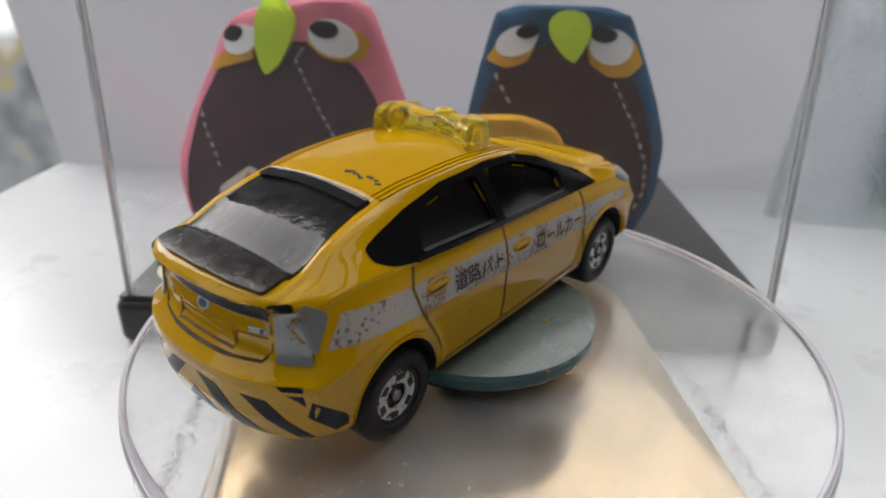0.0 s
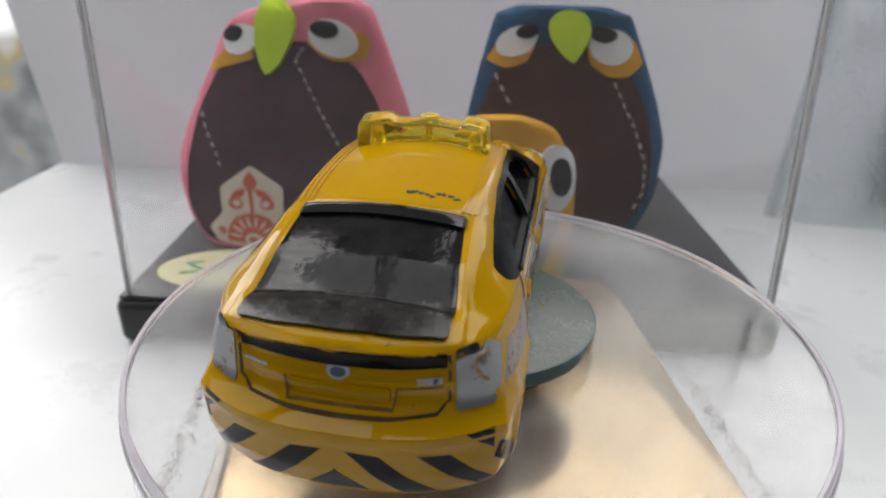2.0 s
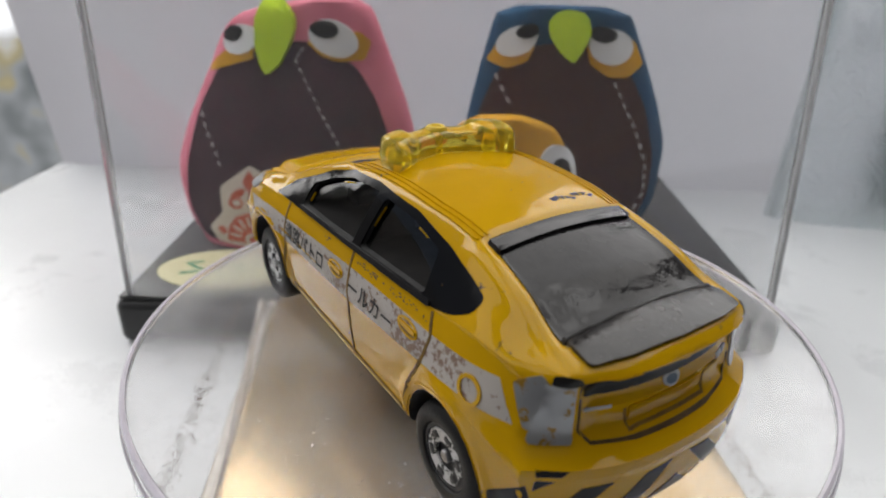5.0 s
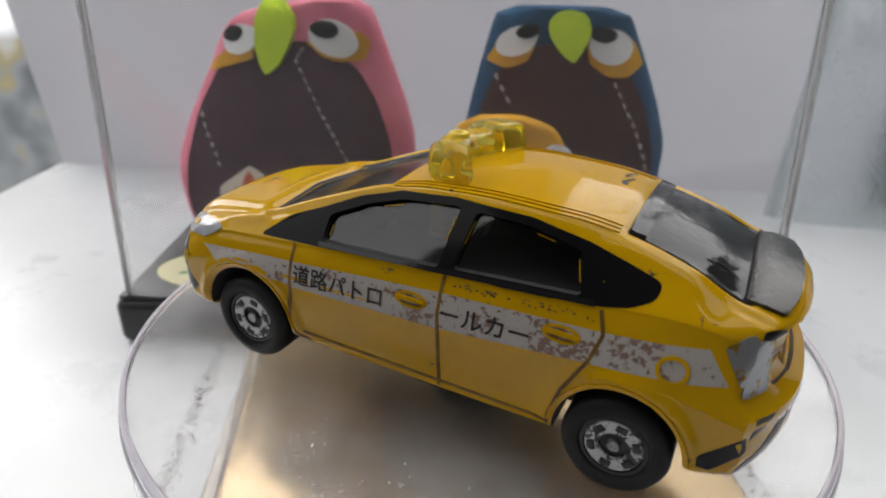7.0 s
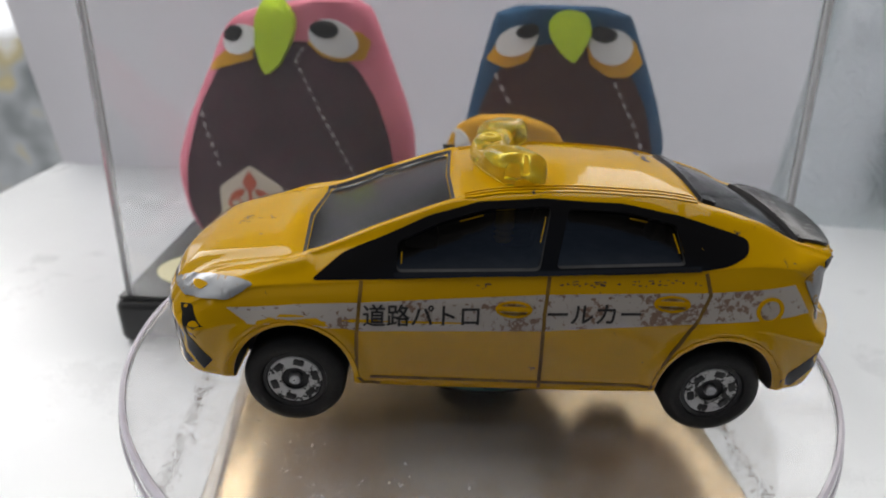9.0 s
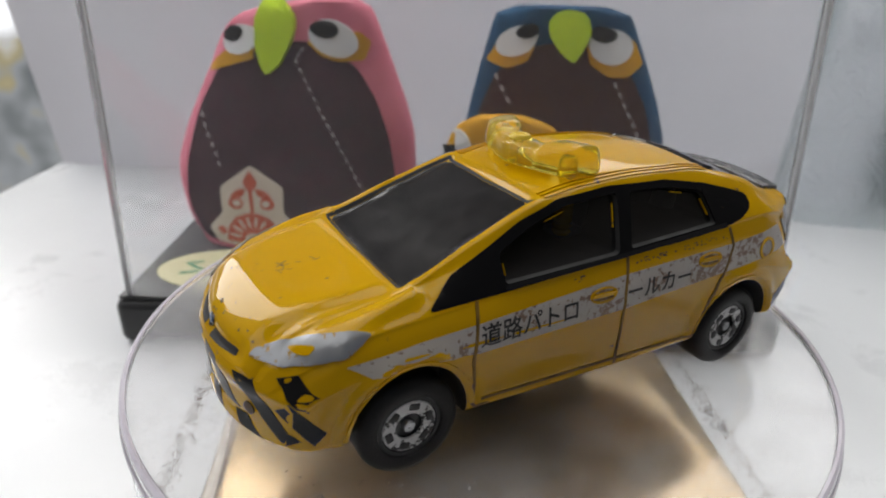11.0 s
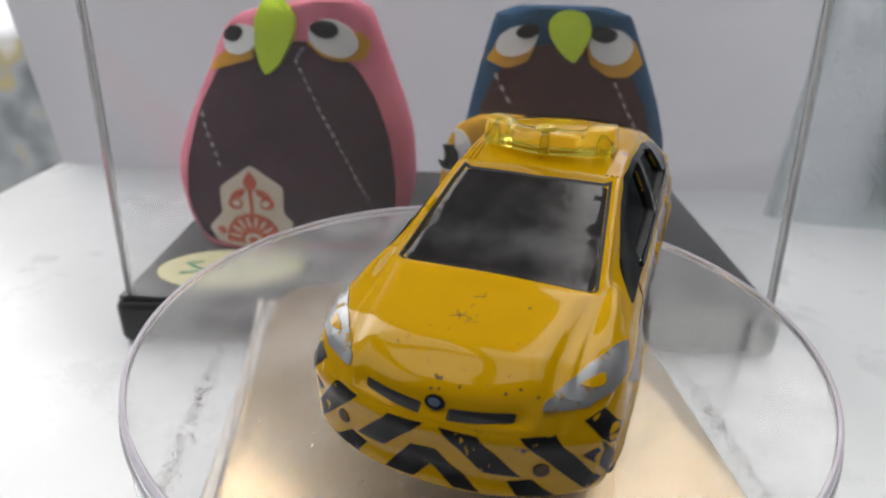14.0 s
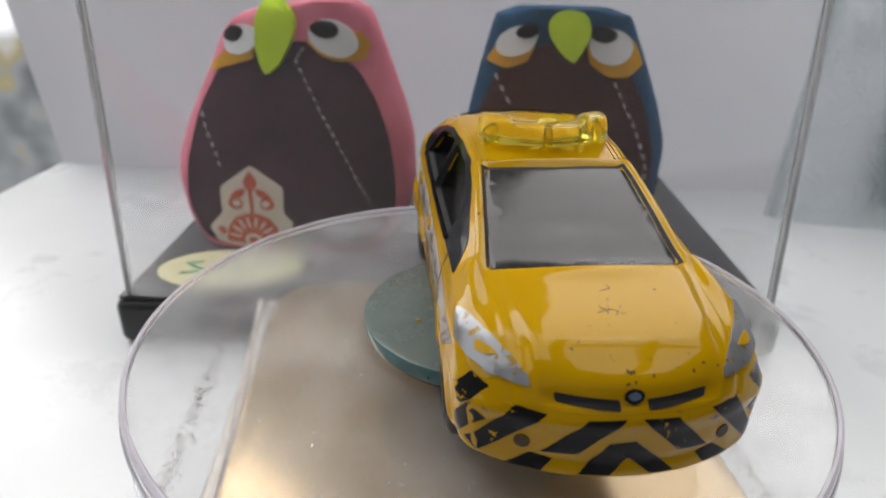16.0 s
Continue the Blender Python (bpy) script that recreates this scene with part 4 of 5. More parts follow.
for s in (1, -1):
    side = "left" if s > 0 else "right"
    turn = (lambda p: p) if s > 0 else flip
    lampm = patch("back", turn(rounded([(8.9, 18.2), (10.7, 18.2), (12.1, 13.3), (9.1, 13.2)], 0.4)), 0.14, 0.4, step=0.7)
    patch(side, rounded([(-28.4, 17.5), (-30.2, 18.7), (-31.0, 17.9), (-31.8, 14.5), (-30.3, 14.3)], 0.4), 0.14, 0.4, step=0.7, bm=lampm)
    part("tail_light", lampm, SILVER_PRINT, car, "silver painted tail light, chipped")
    part("spoiler_corner", patch("back", turn(rounded([(9.0, 19.0), (10.4, 18.9), (10.6, 18.2), (9.0, 18.2)], 0.3)), 0.12, 0.3, step=0.6), STRIPE_BLACK, car)
    def outer(pts):
        return [(u, s * v) for u, v in pts]

    head = patch("top", outer(rounded([(31.2, 8.2), (29.5, 9.3), (27.2, 10.7), (23.2, 12.6), (25.8, 13.0), (28.4, 12.3), (30.2, 10.9)], 0.5)), 0.16, 0.45, step=0.6)
    patch("front", turn(rounded([(7.8, 13.0), (7.9, 13.8), (9.8, 14.1), (11.2, 13.7), (11.1, 13.2)], 0.3)), 0.14, 0.4, step=0.6, bm=head)
    hl = part("headlight", head, SILVER_PRINT, car, "worn silver painted headlight")
    amb = patch("top", outer(rounded([(29.6, 9.9), (28.7, 10.6), (27.6, 11.5), (28.4, 11.7), (29.3, 10.8)], 0.4)), 0.22, 0.3, step=0.6)
    part("indicator", amb, YELLOW, hl, "yellow worn middle of the headlight")
    part("grille_slot", patch("front", turn(rounded([(1.1, 12.45), (6.1, 12.8), (6.0, 12.1), (1.1, 11.75)], 0.2)), 0.05, 0.2, step=0.7), INK, car, "black grille slot")
    part("fog_lamp", patch("front", turn(oval(8.3, 8.3, 0.6, 0.6, 14)), 0.12, 0.3, step=0.5), GRIME, car, "small grimy fog lamp")
    for poly in ([(13.3, 11.2), (12.0, 12.9), (10.8, 12.3), (13.1, 9.8)], [(12.5, 6.7), (9.0, 11.6), (6.6, 11.3), (11.6, 6.0)], [(6.9, 7.5), (3.6, 11.1), (0.6, 11.2), (4.1, 7.7)], [(10.0, 5.4), (7.6, 7.2), (5.9, 6.9), (7.0, 5.4)]):
        part("hazard_stripe", patch("front", turn(poly), 0.04, 0.15, step=0.7), STRIPE_BLACK, car, "chipped black hazard stripe")
    for poly in ([(12.2, 12.0), (10.1, 11.9), (12.2, 9.9)], [(12.7, 5.8), (9.0, 10.1), (6.6, 10.2), (11.5, 5.5)], [(8.2, 5.7), (3.6, 10.1), (1.0, 10.3), (5.3, 5.9)]):
        part("hazard_stripe", patch("back", turn(poly), 0.04, 0.15, step=0.7), STRIPE_BLACK, car, "chipped black hazard stripe")
    part("hazard_stripe", patch(side, [(30.4, 10.6), (31.2, 9.4), (28.6, 6.2), (27.6, 7.4)], 0.04, 0.15, step=0.7), STRIPE_BLACK, car, "chipped black hazard stripe")
    part("hazard_stripe", patch(side, [(-27.7, 7.0), (-31.6, 10.4), (-31.9, 8.8), (-29.6, 6.3)], 0.04, 0.15, step=0.7), STRIPE_BLACK, car, "chipped black hazard stripe")
part("hazard_stripe", patch("front", [(-4.2, 5.4), (-1.7, 8.8), (0.4, 9.0), (4.4, 5.4), (2.4, 5.4), (0, 7.3), (-1.7, 5.4)], 0.04, 0.15, step=0.7), STRIPE_BLACK, car, "chipped black hazard stripe")
part("hazard_stripe", patch("back", [(2.5, 6.0), (0, 8.3), (-2.5, 6.0)], 0.04, 0.15, step=0.7), STRIPE_BLACK, car, "chipped black hazard stripe")
fb = part("badge", patch("front", oval(0, 12.7, 0.8, 0.6), 0.14, 0.3, step=0.5), DARK_STEEL, car, "small round grey badge")
part("badge_mark", patch("front", oval(0, 12.75, 0.5, 0.32), 0.2, 0.2, step=0.5), BLUE_MARK, fb)
# bonnet creases and roof ridges
for s in (1, -1):
    for dy in (0.0, 0.55, 1.1):
        part("roof_ridge", line("top", [(4.0, s * (7.3 + dy)), (-4, s * (7.4 + dy)), (-12, s * (7.4 + dy)), (-18.2, s * (7.1 + dy))], 0.24, 0.13, thick=0.3), YELLOW, car)
rng = random.Random(4)
scuff = None
for k in range(9):
    cu, cv = -16.2 + rng.uniform(-0.35, 0.35), -6.0 + k * 0.55 + rng.uniform(-0.2, 0.2)
    blob = [(cu + rng.uniform(0.12, 0.42) * math.cos(a), cv + rng.uniform(0.15, 0.5) * math.sin(a)) for a in np.linspace(0, 5.6, 8)]
    scuff = patch("top", blob, 0.02, 0.1, step=0.6, bm=scuff)
mark = None
for k in range(11):
    cu, cv, a = 25.6 + rng.uniform(-1.9, 1.9), rng.uniform(-0.9, 0.9), rng.uniform(-0.5, 0.5) + (1.57 if k % 3 == 0 else 0)
    half = rng.uniform(0.25, 0.7)
    mark = line("top", [(cu - half * math.cos(a), cv - half * math.sin(a)), (cu, cv + rng.uniform(-0.15, 0.15)), (cu + half * math.cos(a), cv + half * math.sin(a))], rng.uniform(0.04, 0.09), 0.02, bm=mark)
part("bonnet_scratch", mark, GRIME, car, "thin dark scratches on the bonnet")
nick = None
for k in range(9):
    cu, cv = rng.uniform(-8, 8), 14.3 + rng.uniform(-0.5, 0.25)
    if k < 5:
        cu, cv = rng.uniform(-0.5, 0.5), 14.0 + rng.uniform(-0.4, 0.4)
    blob = [(cu + rng.uniform(0.06, 0.2) * math.cos(a), cv + rng.uniform(0.05, 0.14) * math.sin(a)) for a in np.linspace(0, 5.6, 7)]
    nick = patch("front", blob, 0.02, 0.1, step=0.6, bm=nick)
part("nose_chip", nick, GRIME, car, "dark paint chips along the bonnet's edge")
part("roof_scuff", scuff, CHASSIS, car, "dark chipped scuff on the roof")
scuff = None
for c0, c1, count in ((3.6, 1.6, 5), (-5.2, -9.4, 26), (-10.5, -18.2, 22)):
    for k in range(count):
        cu = c0 + (c1 - c0) * rng.random()
        cv = 16.35 - 0.055 * cu + rng.uniform(-0.28, 0.28)
        ru, rv = rng.uniform(0.06, 0.3), rng.uniform(0.04, 0.13)
        blob = [(cu + ru * rng.uniform(0.6, 1.1) * math.cos(a), cv + rv * rng.uniform(0.6, 1.1) * math.sin(a)) for a in np.linspace(0, 5.4, 7)]
        scuff = patch("left", blob, 0.02, 0.1, step=0.6, bm=scuff)
part("door_scuff", scuff, GRIME, car, "brown-black scuffs above the side stripe")


def light_bar():
    bm = bmesh.new()
    rings = []
    for y in np.linspace(-7.5, 7.5, 61):
        a = abs(y) / 7.5
        lobe = 1 / (1 + math.exp(-(abs(y) - 4.1) * 6.0))
        mid = math.exp(-(y / 1.3) ** 4)
        end = max(0.0, 1 - ((abs(y) - 6.9) / 0.62) ** 2) ** 0.5 if abs(y) > 6.9 else 1.0
        xc = 1.3 - 3.0 * a**1.6
        hw = (2.1 + 0.5 * lobe) * (0.35 + 0.65 * end)
        ht = (2.5 + 0.75 * lobe + 0.2 * mid) * (0.45 + 0.55 * end)
        base = on_skin("top", xc, max(-7.0, min(7.0, y)), 0)[0].z - 0.05
        if abs(y) > 7:
            base -= 0.15
        ring = []
        for k in range(20):
            t = 2 * math.pi * k / 20
            c, s_ = math.cos(t), math.sin(t)
            px_ = math.copysign(abs(c) ** 0.55, c) * hw
            pz = max(0.0, 0.5 + 0.5 * math.copysign(abs(s_) ** 0.6, s_)) * ht
            ring.append(bm.verts.new((xc + px_ * (1 - 0.18 * pz / ht), y, base + pz)))
        rings.append(ring)
    for p, q in zip(rings, rings[1:]):
        for k in range(20):
            bm.faces.new((p[k], p[(k + 1) % 20], q[(k + 1) % 20], q[k]))
    bm.faces.new(rings[0])
    bm.faces.new(rings[-1])
    bar = part("light_bar", bm, AMBER, car, "clear amber plastic light bar", smooth=50)
    # hollow reflectors seen in the plastic
    for y, r in ((-5.8, 0.75), (5.8, 0.75), (0.0, 0.5)):
        xc = 1.3 - 3.0 * (abs(y) / 7.5) ** 1.6
        z = on_skin("top", xc, y, 0)[0].z
        m = Matrix.Translation((xc, y, z + 0.35))
        part("lens_core", lathe([(0, 0), (r, 0.0), (r * 0.95, 1.0), (r * 0.6, 1.5), (0, 1.6)], 20, m), AMBER, bar)
    crown = on_skin("top", 1.3, 0.0, 0)[0].z + 2.62
    part("top_button", lathe([(0, 0.12), (0.45, 0.12), (0.6, 0.3), (0.95, 0.3), (1.15, 0.1), (1.2, -0.15), (0, -0.15)], 28, Matrix.Translation((1.2, 0, crown))), AMBER_CORE, bar, "round moulded button on the light bar")
    return bar


AMBER_CORE = surface("amber_core", (0.85, 0.62, 0.05), (0.7, 0.5, 0.04), rough=0.15, bump=0)
light_bar()

# speck of yellow paint and crumbs on the glass disc
part("paint_speck", lathe([(0, 0.25), (0.25, 0.15), (0.3, 0), (0, 0)], 9, Matrix.Translation((8.12, -2.45, 42.76))), YELLOW, disc, "speck of yellow paint")
RED_BIT = surface("red_bit", (0.5, 0.06, 0.07), rough=0.5, bump=0)
for k in range(9):
    a = rng.uniform(0, 6.28)
    part("crumb", lathe([(0, 0.3), (0.18, 0.15), (0, 0)], 7, Matrix.Translation((14.8 * math.cos(a), 14.8 * math.sin(a), rng.uniform(40.9, 42.4)))), RED_BIT if k == 0 else CHASSIS, disc)

# dust grains that lie along the turntable's inner edges
DUST = surface("brown_dust", (0.10, 0.06, 0.045), (0.2, 0.14, 0.11), rough=0.9, bump=0)
dust = bmesh.new()
turn8 = Matrix.Translation((-1.6, 0, 0)) @ Matrix.Rotation(radians(8.5), 4, "Z")
for k in range(1600):
    s = 1 if rng.random() < 0.45 else -1
    p = turn8 @ Vector((s * ((34.4 if s < 0 else 30.6) + rng.gauss(0, 0.6)), rng.uniform(-27, 22) if rng.random() < 0.8 else rng.uniform(-27, 0), 31.2))
    r = rng.uniform(0.04, 0.13)
    bmesh.ops.create_icosphere(dust, subdivisions=1, radius=r, matrix=Matrix.Translation(p))
tagged(store("dust", dust, DUST, smooth=0), "brown dust along the turntable's inner ledge", "dust", kind="stuff")
ledge = box(-33.5, -31.0, -32, 24, 29.3, 31.05, 0.5)
ledge.transform(turn8)
for v in ledge.verts:
    if math.hypot(v.co.x, v.co.y) > 40.0:
        k = 40.0 / math.hypot(v.co.x, v.co.y)
        v.co.x, v.co.y = v.co.x * k, v.co.y * k
part("ledge", ledge, LEDGE_CLEAR, tt, "clear plastic ledge round the panel").visible_shadow = False

# marks of green pen on the sticker
for k, (u, w, a, L) in enumerate(((-9.5, 3.0, 20, 4.0), (-8.6, 0.4, -35, 4.2), (-9.6, -2.4, 15, 4.4), (-2.2, 0.8, 50, 5.0), (2.2, -0.4, -40, 5.0), (6.4, 0.6, 65, 4.6), (9.4, 0.6, 10, 3.4))):
    bm = box(-L / 2, L / 2, -0.5, 0.5, 0.13, 0.22)
    bm.transform(Matrix.Translation((u, w, 0)) @ Matrix.Rotation(radians(a), 4, "Z"))
    part("pen_stroke", bm, GREEN_INK, st, "green pen stroke", smooth=0)


# ---- dolls: each one stuffed cloth shape with sewn-on felt ----
def cloth(name, a, b, fine=2600.0):
    return surface(name, a, b, rough=0.9, scale=180, fine=fine, bump=0.5, spec=0.15)


PINK, NAVY, MAROON = cloth("pink_cloth", (0.66, 0.21, 0.28), (0.57, 0.16, 0.22)), cloth("blue_cloth", (0.013, 0.062, 0.125), (0.009, 0.045, 0.10)), cloth("dark_maroon_cloth", (0.062, 0.027, 0.036), (0.036, 0.017, 0.023))
BROWN, LIME, WHITE_FELT = cloth("brown_cloth", (0.040, 0.012, 0.012), (0.055, 0.020, 0.012)), cloth("lime_felt", (0.50, 0.66, 0.03), (0.42, 0.58, 0.025)), cloth("white_felt", (0.72, 0.72, 0.72), (0.64, 0.64, 0.64))
ORANGE, BLACK_FELT, THREAD = cloth("ochre_felt", (0.60, 0.31, 0.02), (0.5, 0.25, 0.015)), cloth("black_felt", (0.012, 0.012, 0.013), (0.02, 0.02, 0.02)), cloth("white_thread", (0.40, 0.36, 0.36), (0.30, 0.27, 0.27))
CREAM_PRINT, RED_PRINT = cloth("cream_print_cloth", (0.62, 0.55, 0.47), (0.55, 0.48, 0.4)), cloth("red_print", (0.52, 0.13, 0.08), (0.45, 0.1, 0.06))


def doll(name, label, outline, front, depth, mats, pieces, threads, dx=0.0):
    """One plain cloth doll: outline rows (z, left, right), its front face at that y."""
    def fit(p):
        return (p[0] * 0.93 - 0.4 + dx, p[1] * 0.935 + 1.3)

    outline = [(max(12.05, z * 0.935 + 1.3) if k else 12.05, a * 0.93 - 0.4 + dx * 1.6, b * 0.93 - 0.4 + dx) for k, (z, a, b) in enumerate(outline)]
    pieces = [(i, d, [fit(p) for p in o]) for i, d, o in pieces]
    threads = [(i, [fit(p) for p in o]) for i, o in threads]
    zs = [r[0] for r in outline]
    bm = bmesh.new()
    rings = []
    for z in np.linspace(zs[0], zs[-1], 40):
        x0, x1 = float(smooth_curve(zs, [r[1] for r in outline], z)), float(smooth_curve(zs, [r[2] for r in outline], z))
        f = (z - zs[0]) / (zs[-1] - zs[0])
        hd = depth * (1.0 - 0.72 * f**1.4) * min(1.0, 0.72 + 2.5 * f)
        ring = []
        for k in range(48):
            a = 2 * math.pi * k / 48
            c, s_ = math.cos(a), math.sin(a)
            x = (x0 + x1) / 2 + (x1 - x0) / 2 * math.copysign(abs(c) ** 0.72, c)
            y = front + depth * 0.12 * f + hd + hd * math.copysign(abs(s_) ** 0.8, s_)
            ring.append(bm.verts.new((x, y + noise.noise(Vector((x, y, z)) * 0.09) * 0.9, z)))
        rings.append(ring)
    for p, q in zip(rings, rings[1:]):
        for k in range(48):
            bm.faces.new((p[k], p[(k + 1) % 48], q[(k + 1) % 48], q[k]))
    bm.faces.new(rings[0])
    bm.faces.new(rings[-1])
    bmesh.ops.recalc_face_normals(bm, faces=bm.faces)
    TREES["doll"] = BVHTree.FromBMesh(bm)
    for index, lift, outline2 in pieces:
        n0 = len(bm.faces)
        own = patch("doll", outline2, lift, lift + 0.4, step=2.5)
        merge(bm, own)
        bm.faces.ensure_lookup_table()
        for f in bm.faces[n0:]:
            f.material_index = index
    for index, pts in threads:
        n0 = len(bm.faces)
        for (u0, v0), (u1, v1) in zip(pts, pts[1:]):
            count = max(2, int(math.hypot(u1 - u0, v1 - v0) / 2.3))
            for k in range(count):
                t, t2 = k / count, (k + 0.5) / count
                merge(bm, line("doll", [(u0 + (u1 - u0) * t, v0 + (v1 - v0) * t), (u0 + (u1 - u0) * t2, v0 + (v1 - v0) * t2)], 0.5, 0.6, thick=0.7))
        bm.faces.ensure_lookup_table()
        for f in bm.faces[n0:]:
            f.material_index = index
    return tagged(store(name, bm, mats, smooth=45), label, "doll")


def eye(cx, cz, rx, rz, tilt):
    t = radians(tilt)
    return [(cx + rx * math.cos(a) * math.cos(t) - rz * math.sin(a) * math.sin(t), cz + rx * math.cos(a) * math.sin(t) + rz * math.sin(a) * math.cos(t)) for a in np.linspace(0, 2 * math.pi, 25)[:-1]]


P_MATS = [PINK, MAROON, LIME, WHITE_FELT, ORANGE, BLACK_FELT, THREAD, CREAM_PRINT, RED_PRINT]
orn = [(7, 0.7, rounded([(-61.0, 35.9), (-52.4, 30.1), (-52.8, 23.0), (-49.9, 19.8), (-54.7, 15.3), (-63.9, 12.8), (-72.3, 13.5), (-74.8, 17.3), (-70.0, 22.2), (-69.7, 29.7)], 1.0))]
# red fan flower below, a bud with two scrolls above
orn.append((8, 0.95, rounded([(-69.2, 14.2), (-68.6, 18.2), (-66.2, 21.4), (-62.6, 22.8), (-60.4, 22.8), (-56.8, 21.4), (-54.6, 18.6), (-54.2, 15.8), (-60, 13.8)], 0.8)))
for k in range(8):
    a = math.pi * (k + 0.35) / 7.7
    orn.append((7, 1.1, eye(-61.6 + 5.0 * math.cos(a), 15.4 + 4.9 * math.sin(a), 1.7, 0.36, math.degrees(a))))
orn.append((7, 1.1, eye(-61.6, 15.2, 2.4, 1.7, 0)))
orn.append((8, 1.25, eye(-61.6, 15.0, 1.3, 0.9, 0)))
orn.append((8, 0.95, rounded([(-61.2, 34.6), (-59.3, 31.4), (-60.4, 29.2), (-62.0, 29.2), (-63.1, 31.4)], 0.5)))
orn.append((8, 0.95, rounded([(-61.6, 29.6), (-60.8, 29.6), (-60.9, 22.8), (-61.7, 22.8)], 0.2)))
for s in (-1, 1):
    orn.append((8, 0.95, eye(-61.3 + s * 3.4, 28.2, 2.3, 1.0, s * -32)))
    orn.append((8, 0.95, eye(-61.3 + s * 4.3, 25.6, 2.0, 1.7, 0)))
    orn.append((7, 1.1, eye(-61.3 + s * 3.9, 25.7, 1.1, 0.9, 0)))
    orn.append((8, 0.95, eye(-61.3 + s * 9.2, 17.0, 1.3, 1.0, s * 30)))
doll("cloth_doll", "pink stuffed cloth bird doll with dark maroon front and lime beak",
     [(12.3, -80, -26), (20, -86, -20.5), (30, -87, -19), (40, -83.5, -19.2), (50, -78, -21), (60, -72, -24), (70, -65.8, -27), (73, -62, -28), (75.2, -55, -29), (76.8, -45, -32)], 77, 20, P_MATS,
     [(1, 0.35, rounded([(-67.2, 60.9), (-74.0, 50.9), (-79.6, 37.2), (-81.8, 22), (-77.5, 13.5), (-28, 13.5), (-23.6, 22), (-23.4, 31.8), (-24.5, 42.5), (-27.8, 53.9), (-32.4, 62.2), (-44.1, 68.0), (-54.8, 66)], 3.0, 4)),
      (4, 0.8, rounded([(-43.8, 67.6), (-40.6, 64.3), (-36.5, 62.8), (-30.2, 63.3), (-28.8, 67.6), (-31, 70), (-38, 70)], 0.8)),
      (4, 0.8, rounded([(-70.5, 59.2), (-67.7, 62.5), (-63.9, 65.2), (-57.3, 67), (-57.6, 63.1), (-65.1, 60.9)], 0.8)),
      (3, 1.3, eye(-37.3, 68.4, 5.9, 4.2, -22)), (3, 1.3, eye(-60.4, 67.4, 4.6, 3.2, 25)),
      (5, 1.7, eye(-39.2, 70.6, 3.3, 2.0, -5)), (5, 1.7, eye(-61.8, 68.6, 2.6, 1.6, 25)),
      (2, 2.2, rounded([(-55.8, 72.3), (-53.5, 75.2), (-50.6, 76.2), (-46.9, 75.1), (-46.0, 71.9), (-47.3, 67.4), (-50.6, 62.0), (-54.1, 59.3), (-55.6, 61.9), (-56.3, 66.5)], 1.2))] + orn,
     [(6, [(-73.9, 48.7), (-69.1, 33.7)]), (6, [(-44.7, 66.0), (-47.0, 63.5), (-29.5, 25.0)])], dx=-0.9)
B_MATS = [NAVY, BROWN, LIME, WHITE_FELT, ORANGE, BLACK_FELT, THREAD]
doll("cloth_doll", "dark blue stuffed cloth bird doll with brown front and lime beak",
     [(12.3, 0, 38), (20, -5, 44.5), (30, -6.8, 48), (40, -6.8, 48), (50, -5, 45.2), (60, -2.9, 41), (70, -0.3, 36.2), (74, 0.8, 34.2), (75.6, 2.2, 32.6), (76.4, 6, 28.5)], 77, 20, B_MATS,
     [(1, 0.35, rounded([(1.9, 61.6), (-1.7, 52.0), (-4.2, 43.3), (-3.3, 28), (2, 15), (32, 15), (40, 24), (43.1, 31), (43.0, 40.8), (39.2, 53.5), (33.9, 62.5), (25.7, 68), (17.7, 69), (9.7, 68)], 3.0, 4)),
      (4, 0.8, rounded([(22.9, 68.4), (24.0, 64.2), (28.7, 61.2), (33.3, 61.1), (36.8, 63.9), (34.0, 69.5), (26, 70)], 0.9)),
      (4, 0.8, rounded([(-0.4, 64.0), (2.2, 68.2), (8, 69), (10.8, 68.2), (9.1, 64.5), (4.5, 62.5)], 0.9)),
      (3, 1.3, eye(28.4, 68.2, 5.2, 4.0, -20)), (3, 1.3, eye(6.6, 69.0, 4.8, 3.2, 28)),
      (5, 1.7, eye(26.4, 71.0, 2.9, 1.8, -8)), (5, 1.7, eye(8.9, 71.4, 2.5, 1.6, 15)),
      (2, 2.2, rounded([(13.4, 73.3), (15.3, 75.6), (18.4, 76.4), (22.4, 75.2), (23.5, 71.7), (22.0, 67.3), (20.0, 64.2), (16.8, 66.6), (14.0, 70.3)], 1.2))],
     [(6, [(1.7, 60.9), (6.3, 53.0)]), (6, [(30.5, 59.9), (37.4, 47.8), (40.9, 39.3), (41.4, 31.7), (38.7, 26.0)])])
doll("small_cloth_doll", "small ochre and brown cloth bird doll with large white eyes", [(12.3, -8, 18), (20, -11, 21.5), (32, -11, 21.8), (42, -10, 20.8), (49, -8.6, 17.8), (53, -6.4, 15.0), (55.2, -2, 9)], 58, 9, [ORANGE, BROWN, WHITE_FELT, BLACK_FELT],
     [(1, 0.3, rounded([(-6, 46), (0, 44), (10, 44), (16, 42), (18, 30), (14, 16), (-4, 16), (-8, 30)], 2.5)),
      (2, 0.9, eye(16.0, 42.2, 4.2, 7.6, 8)), (2, 0.9, eye(-6.8, 47.5, 3.6, 5.0, -10)), (3, 1.3, eye(16.8, 42.6, 2.2, 4.3, 8)), (3, 1.3, eye(-7.6, 46.2, 2.0, 2.8, -10))], [])


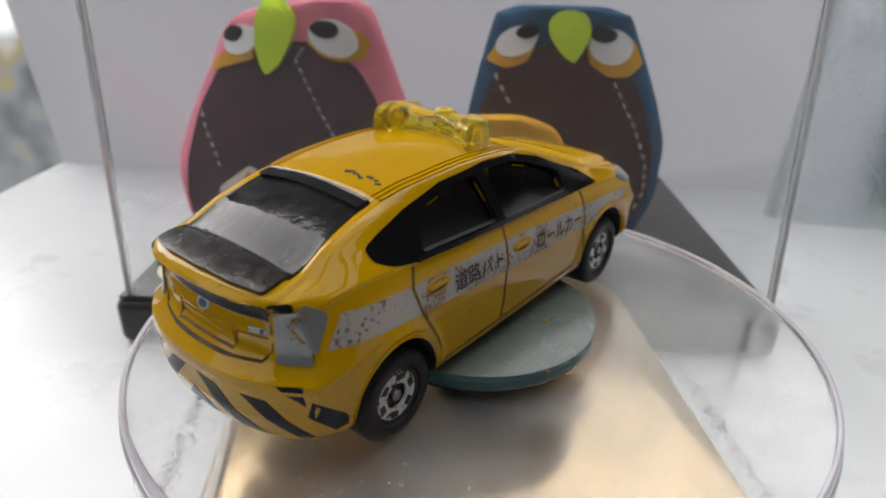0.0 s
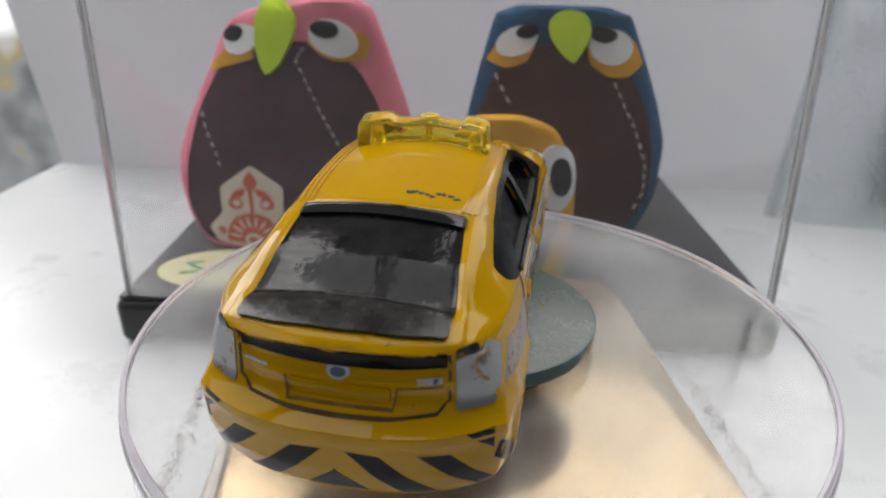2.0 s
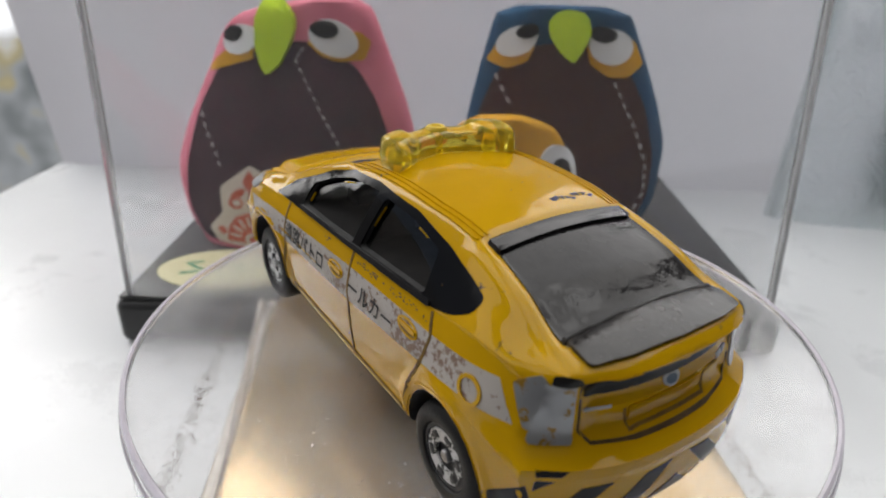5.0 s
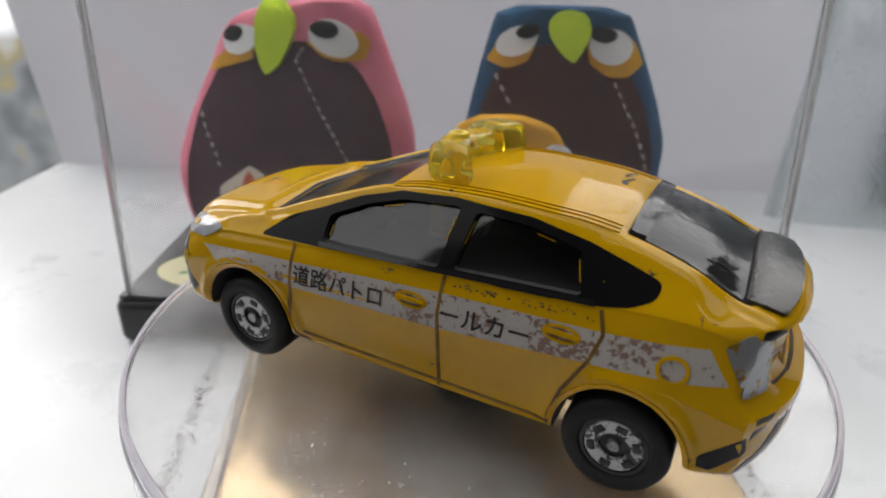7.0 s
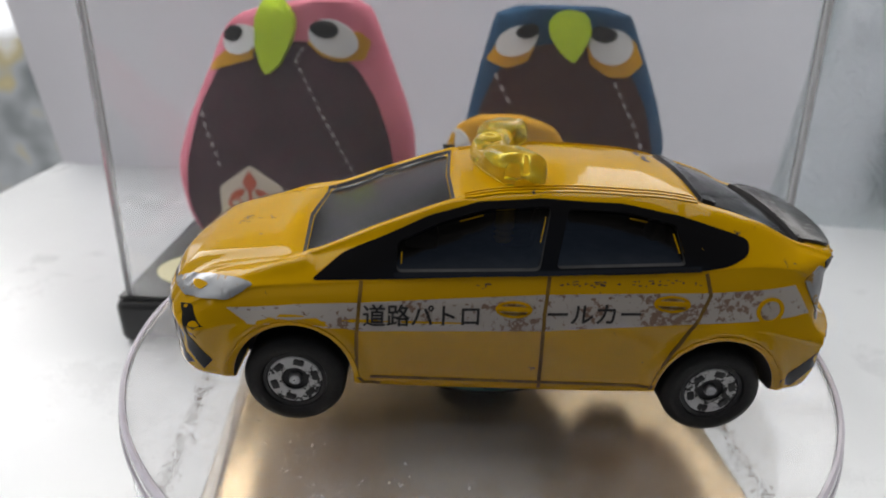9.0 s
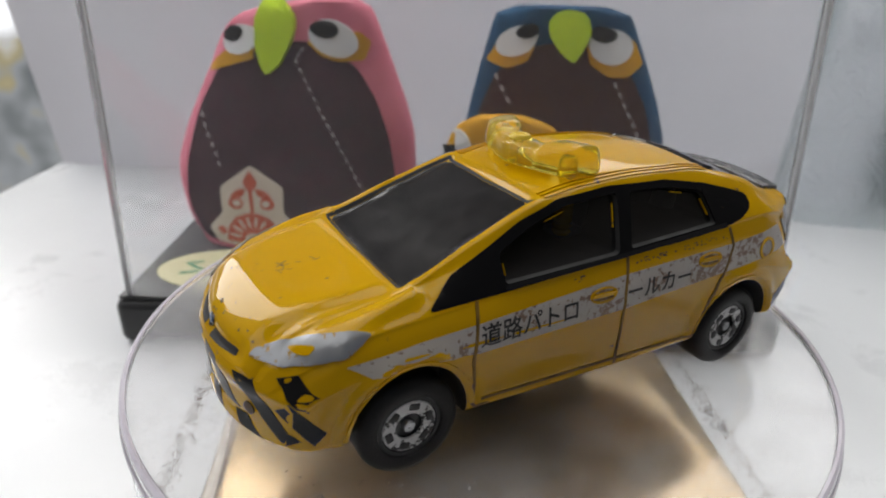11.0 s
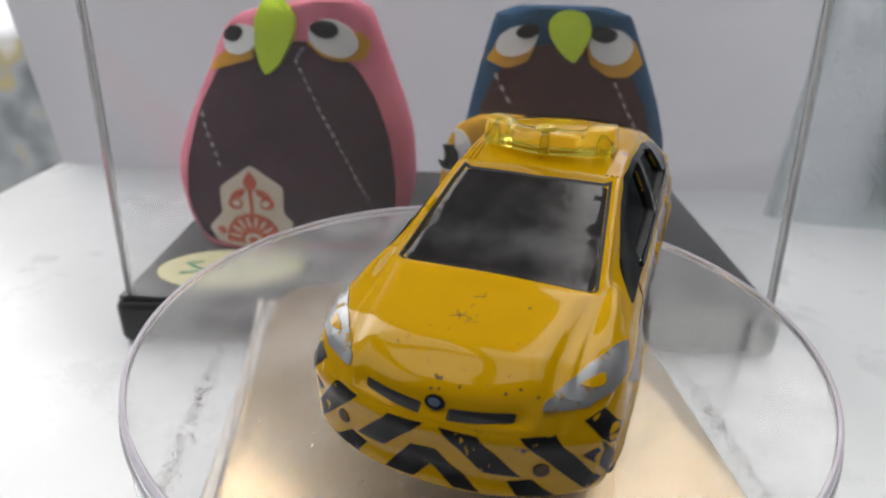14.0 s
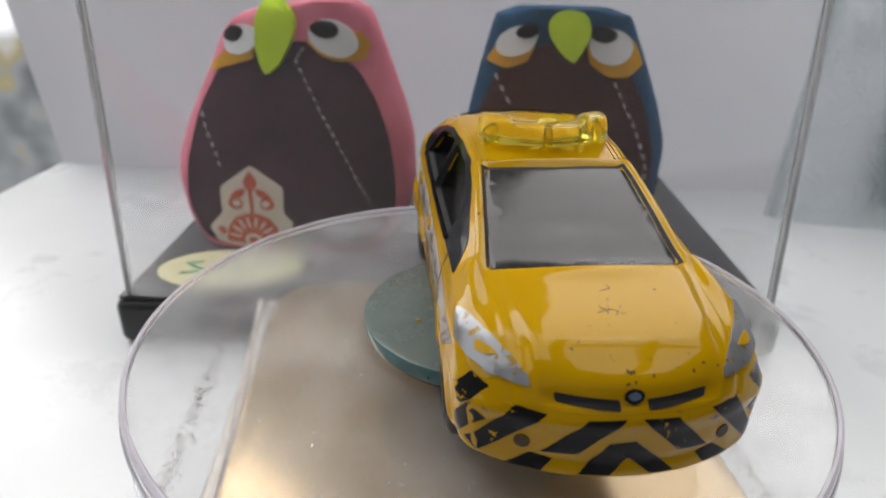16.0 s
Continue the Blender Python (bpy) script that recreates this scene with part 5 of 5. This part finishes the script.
# ---- crumpled clear bag and a dark teal box by the wall ----
def bag():
    bm = bmesh.new()
    rings = []
    for z in np.linspace(0.3, 128, 46):
        ring = []
        f = z / 128
        hw, hd = 57 - 9 * f, 9 + 7 * math.sin(math.pi * f) + 1
        for k in range(80):
            a = 2 * math.pi * k / 80
            x, y = 158 + hw * math.copysign(abs(math.cos(a)) ** 0.7, math.cos(a)), 150 + hd * math.sin(a)
            q = Vector((x, y * 0.6, z)) * 0.055
            d = 3.4 * abs(noise.noise(q)) + 2.4 * abs(noise.noise(q * 2.3)) + 0.9 * noise.noise(q * 5)
            ring.append(bm.verts.new((x, y + d * (-1 if math.sin(a) < 0 else 1) * min(1, 6 * f), z)))
        rings.append(ring)
    for p, q in zip(rings, rings[1:]):
        for k in range(80):
            bm.faces.new((p[k], p[(k + 1) % 80], q[(k + 1) % 80], q[k]))
    bm.faces.new(rings[0])
    bm.faces.new(rings[-1])
    b = thing("plastic_bag", "crumpled pale translucent plastic bag standing on the desk", "bag")
    part("film", bm, FILM, b, smooth=70).visible_shadow = False
    for x in (101.5, 214.5):
        seal = box(x - 2.2, x + 2.2, 149.6, 150.4, 0.2, 126)
        bmesh.ops.subdivide_edges(seal, edges=[e for e in seal.edges if abs(e.verts[0].co.z - e.verts[1].co.z) > 10], cuts=30)
        for v in seal.verts:
            v.co.y += 1.6 * noise.noise(Vector((x, 0, v.co.z)) * 0.09)
            v.co.x += (158 - x) / 57 * 9 * v.co.z / 128
        part("side_seal", seal, FILM, b, "flat welded side seal").visible_shadow = False
    return b


FILM, fn, fl, fb_ = material("crumpled_film")
fb_.inputs["Base Color"].default_value = (0.87, 0.915, 0.935, 1)
fb_.inputs["Roughness"].default_value = 0.3
fb_.inputs["Transmission Weight"].default_value = 0.75
fb_.inputs["IOR"].default_value = 1.08
fco = fn.new("ShaderNodeTexCoord")
fno = add(fn, "ShaderNodeTexNoise", Scale=90.0, Detail=5.0, Roughness=0.6, Distortion=1.0)
fl.new(fco.outputs["Object"], fno.inputs["Vector"])
fbp = add(fn, "ShaderNodeBump", Strength=0.9, Distance=0.006)
fl.new(fno.outputs["Fac"], fbp.inputs["Height"])
fl.new(fbp.outputs["Normal"], fb_.inputs["Normal"])
bag()
TEAL = surface("dark_teal_card", (0.03, 0.075, 0.085), (0.045, 0.10, 0.11), rough=0.6, scale=60)
tagged(store("card_box", box(146, 215, 168, 179, 4.0, 120, 1.0), TEAL, smooth=30), "dark teal card box leaning by the wall", "box").location = (0, 0, -0.004)


def motions():
    rows, plate = [], []
    for k, turn in enumerate(TURN):
        a = radians(HEADING + turn)
        off = 6.79
        rows.append((k * 0.5, pose(-off * math.sin(a) / 1000, off * math.cos(a) / 1000, GROUND / 1000, 0, -1.78, HEADING + turn)))
        plate.append((k * 0.5, pose(0, 0, 0, 0, 0, turn)))
    walk(car, rows)
    walk(disc, plate)


motions()
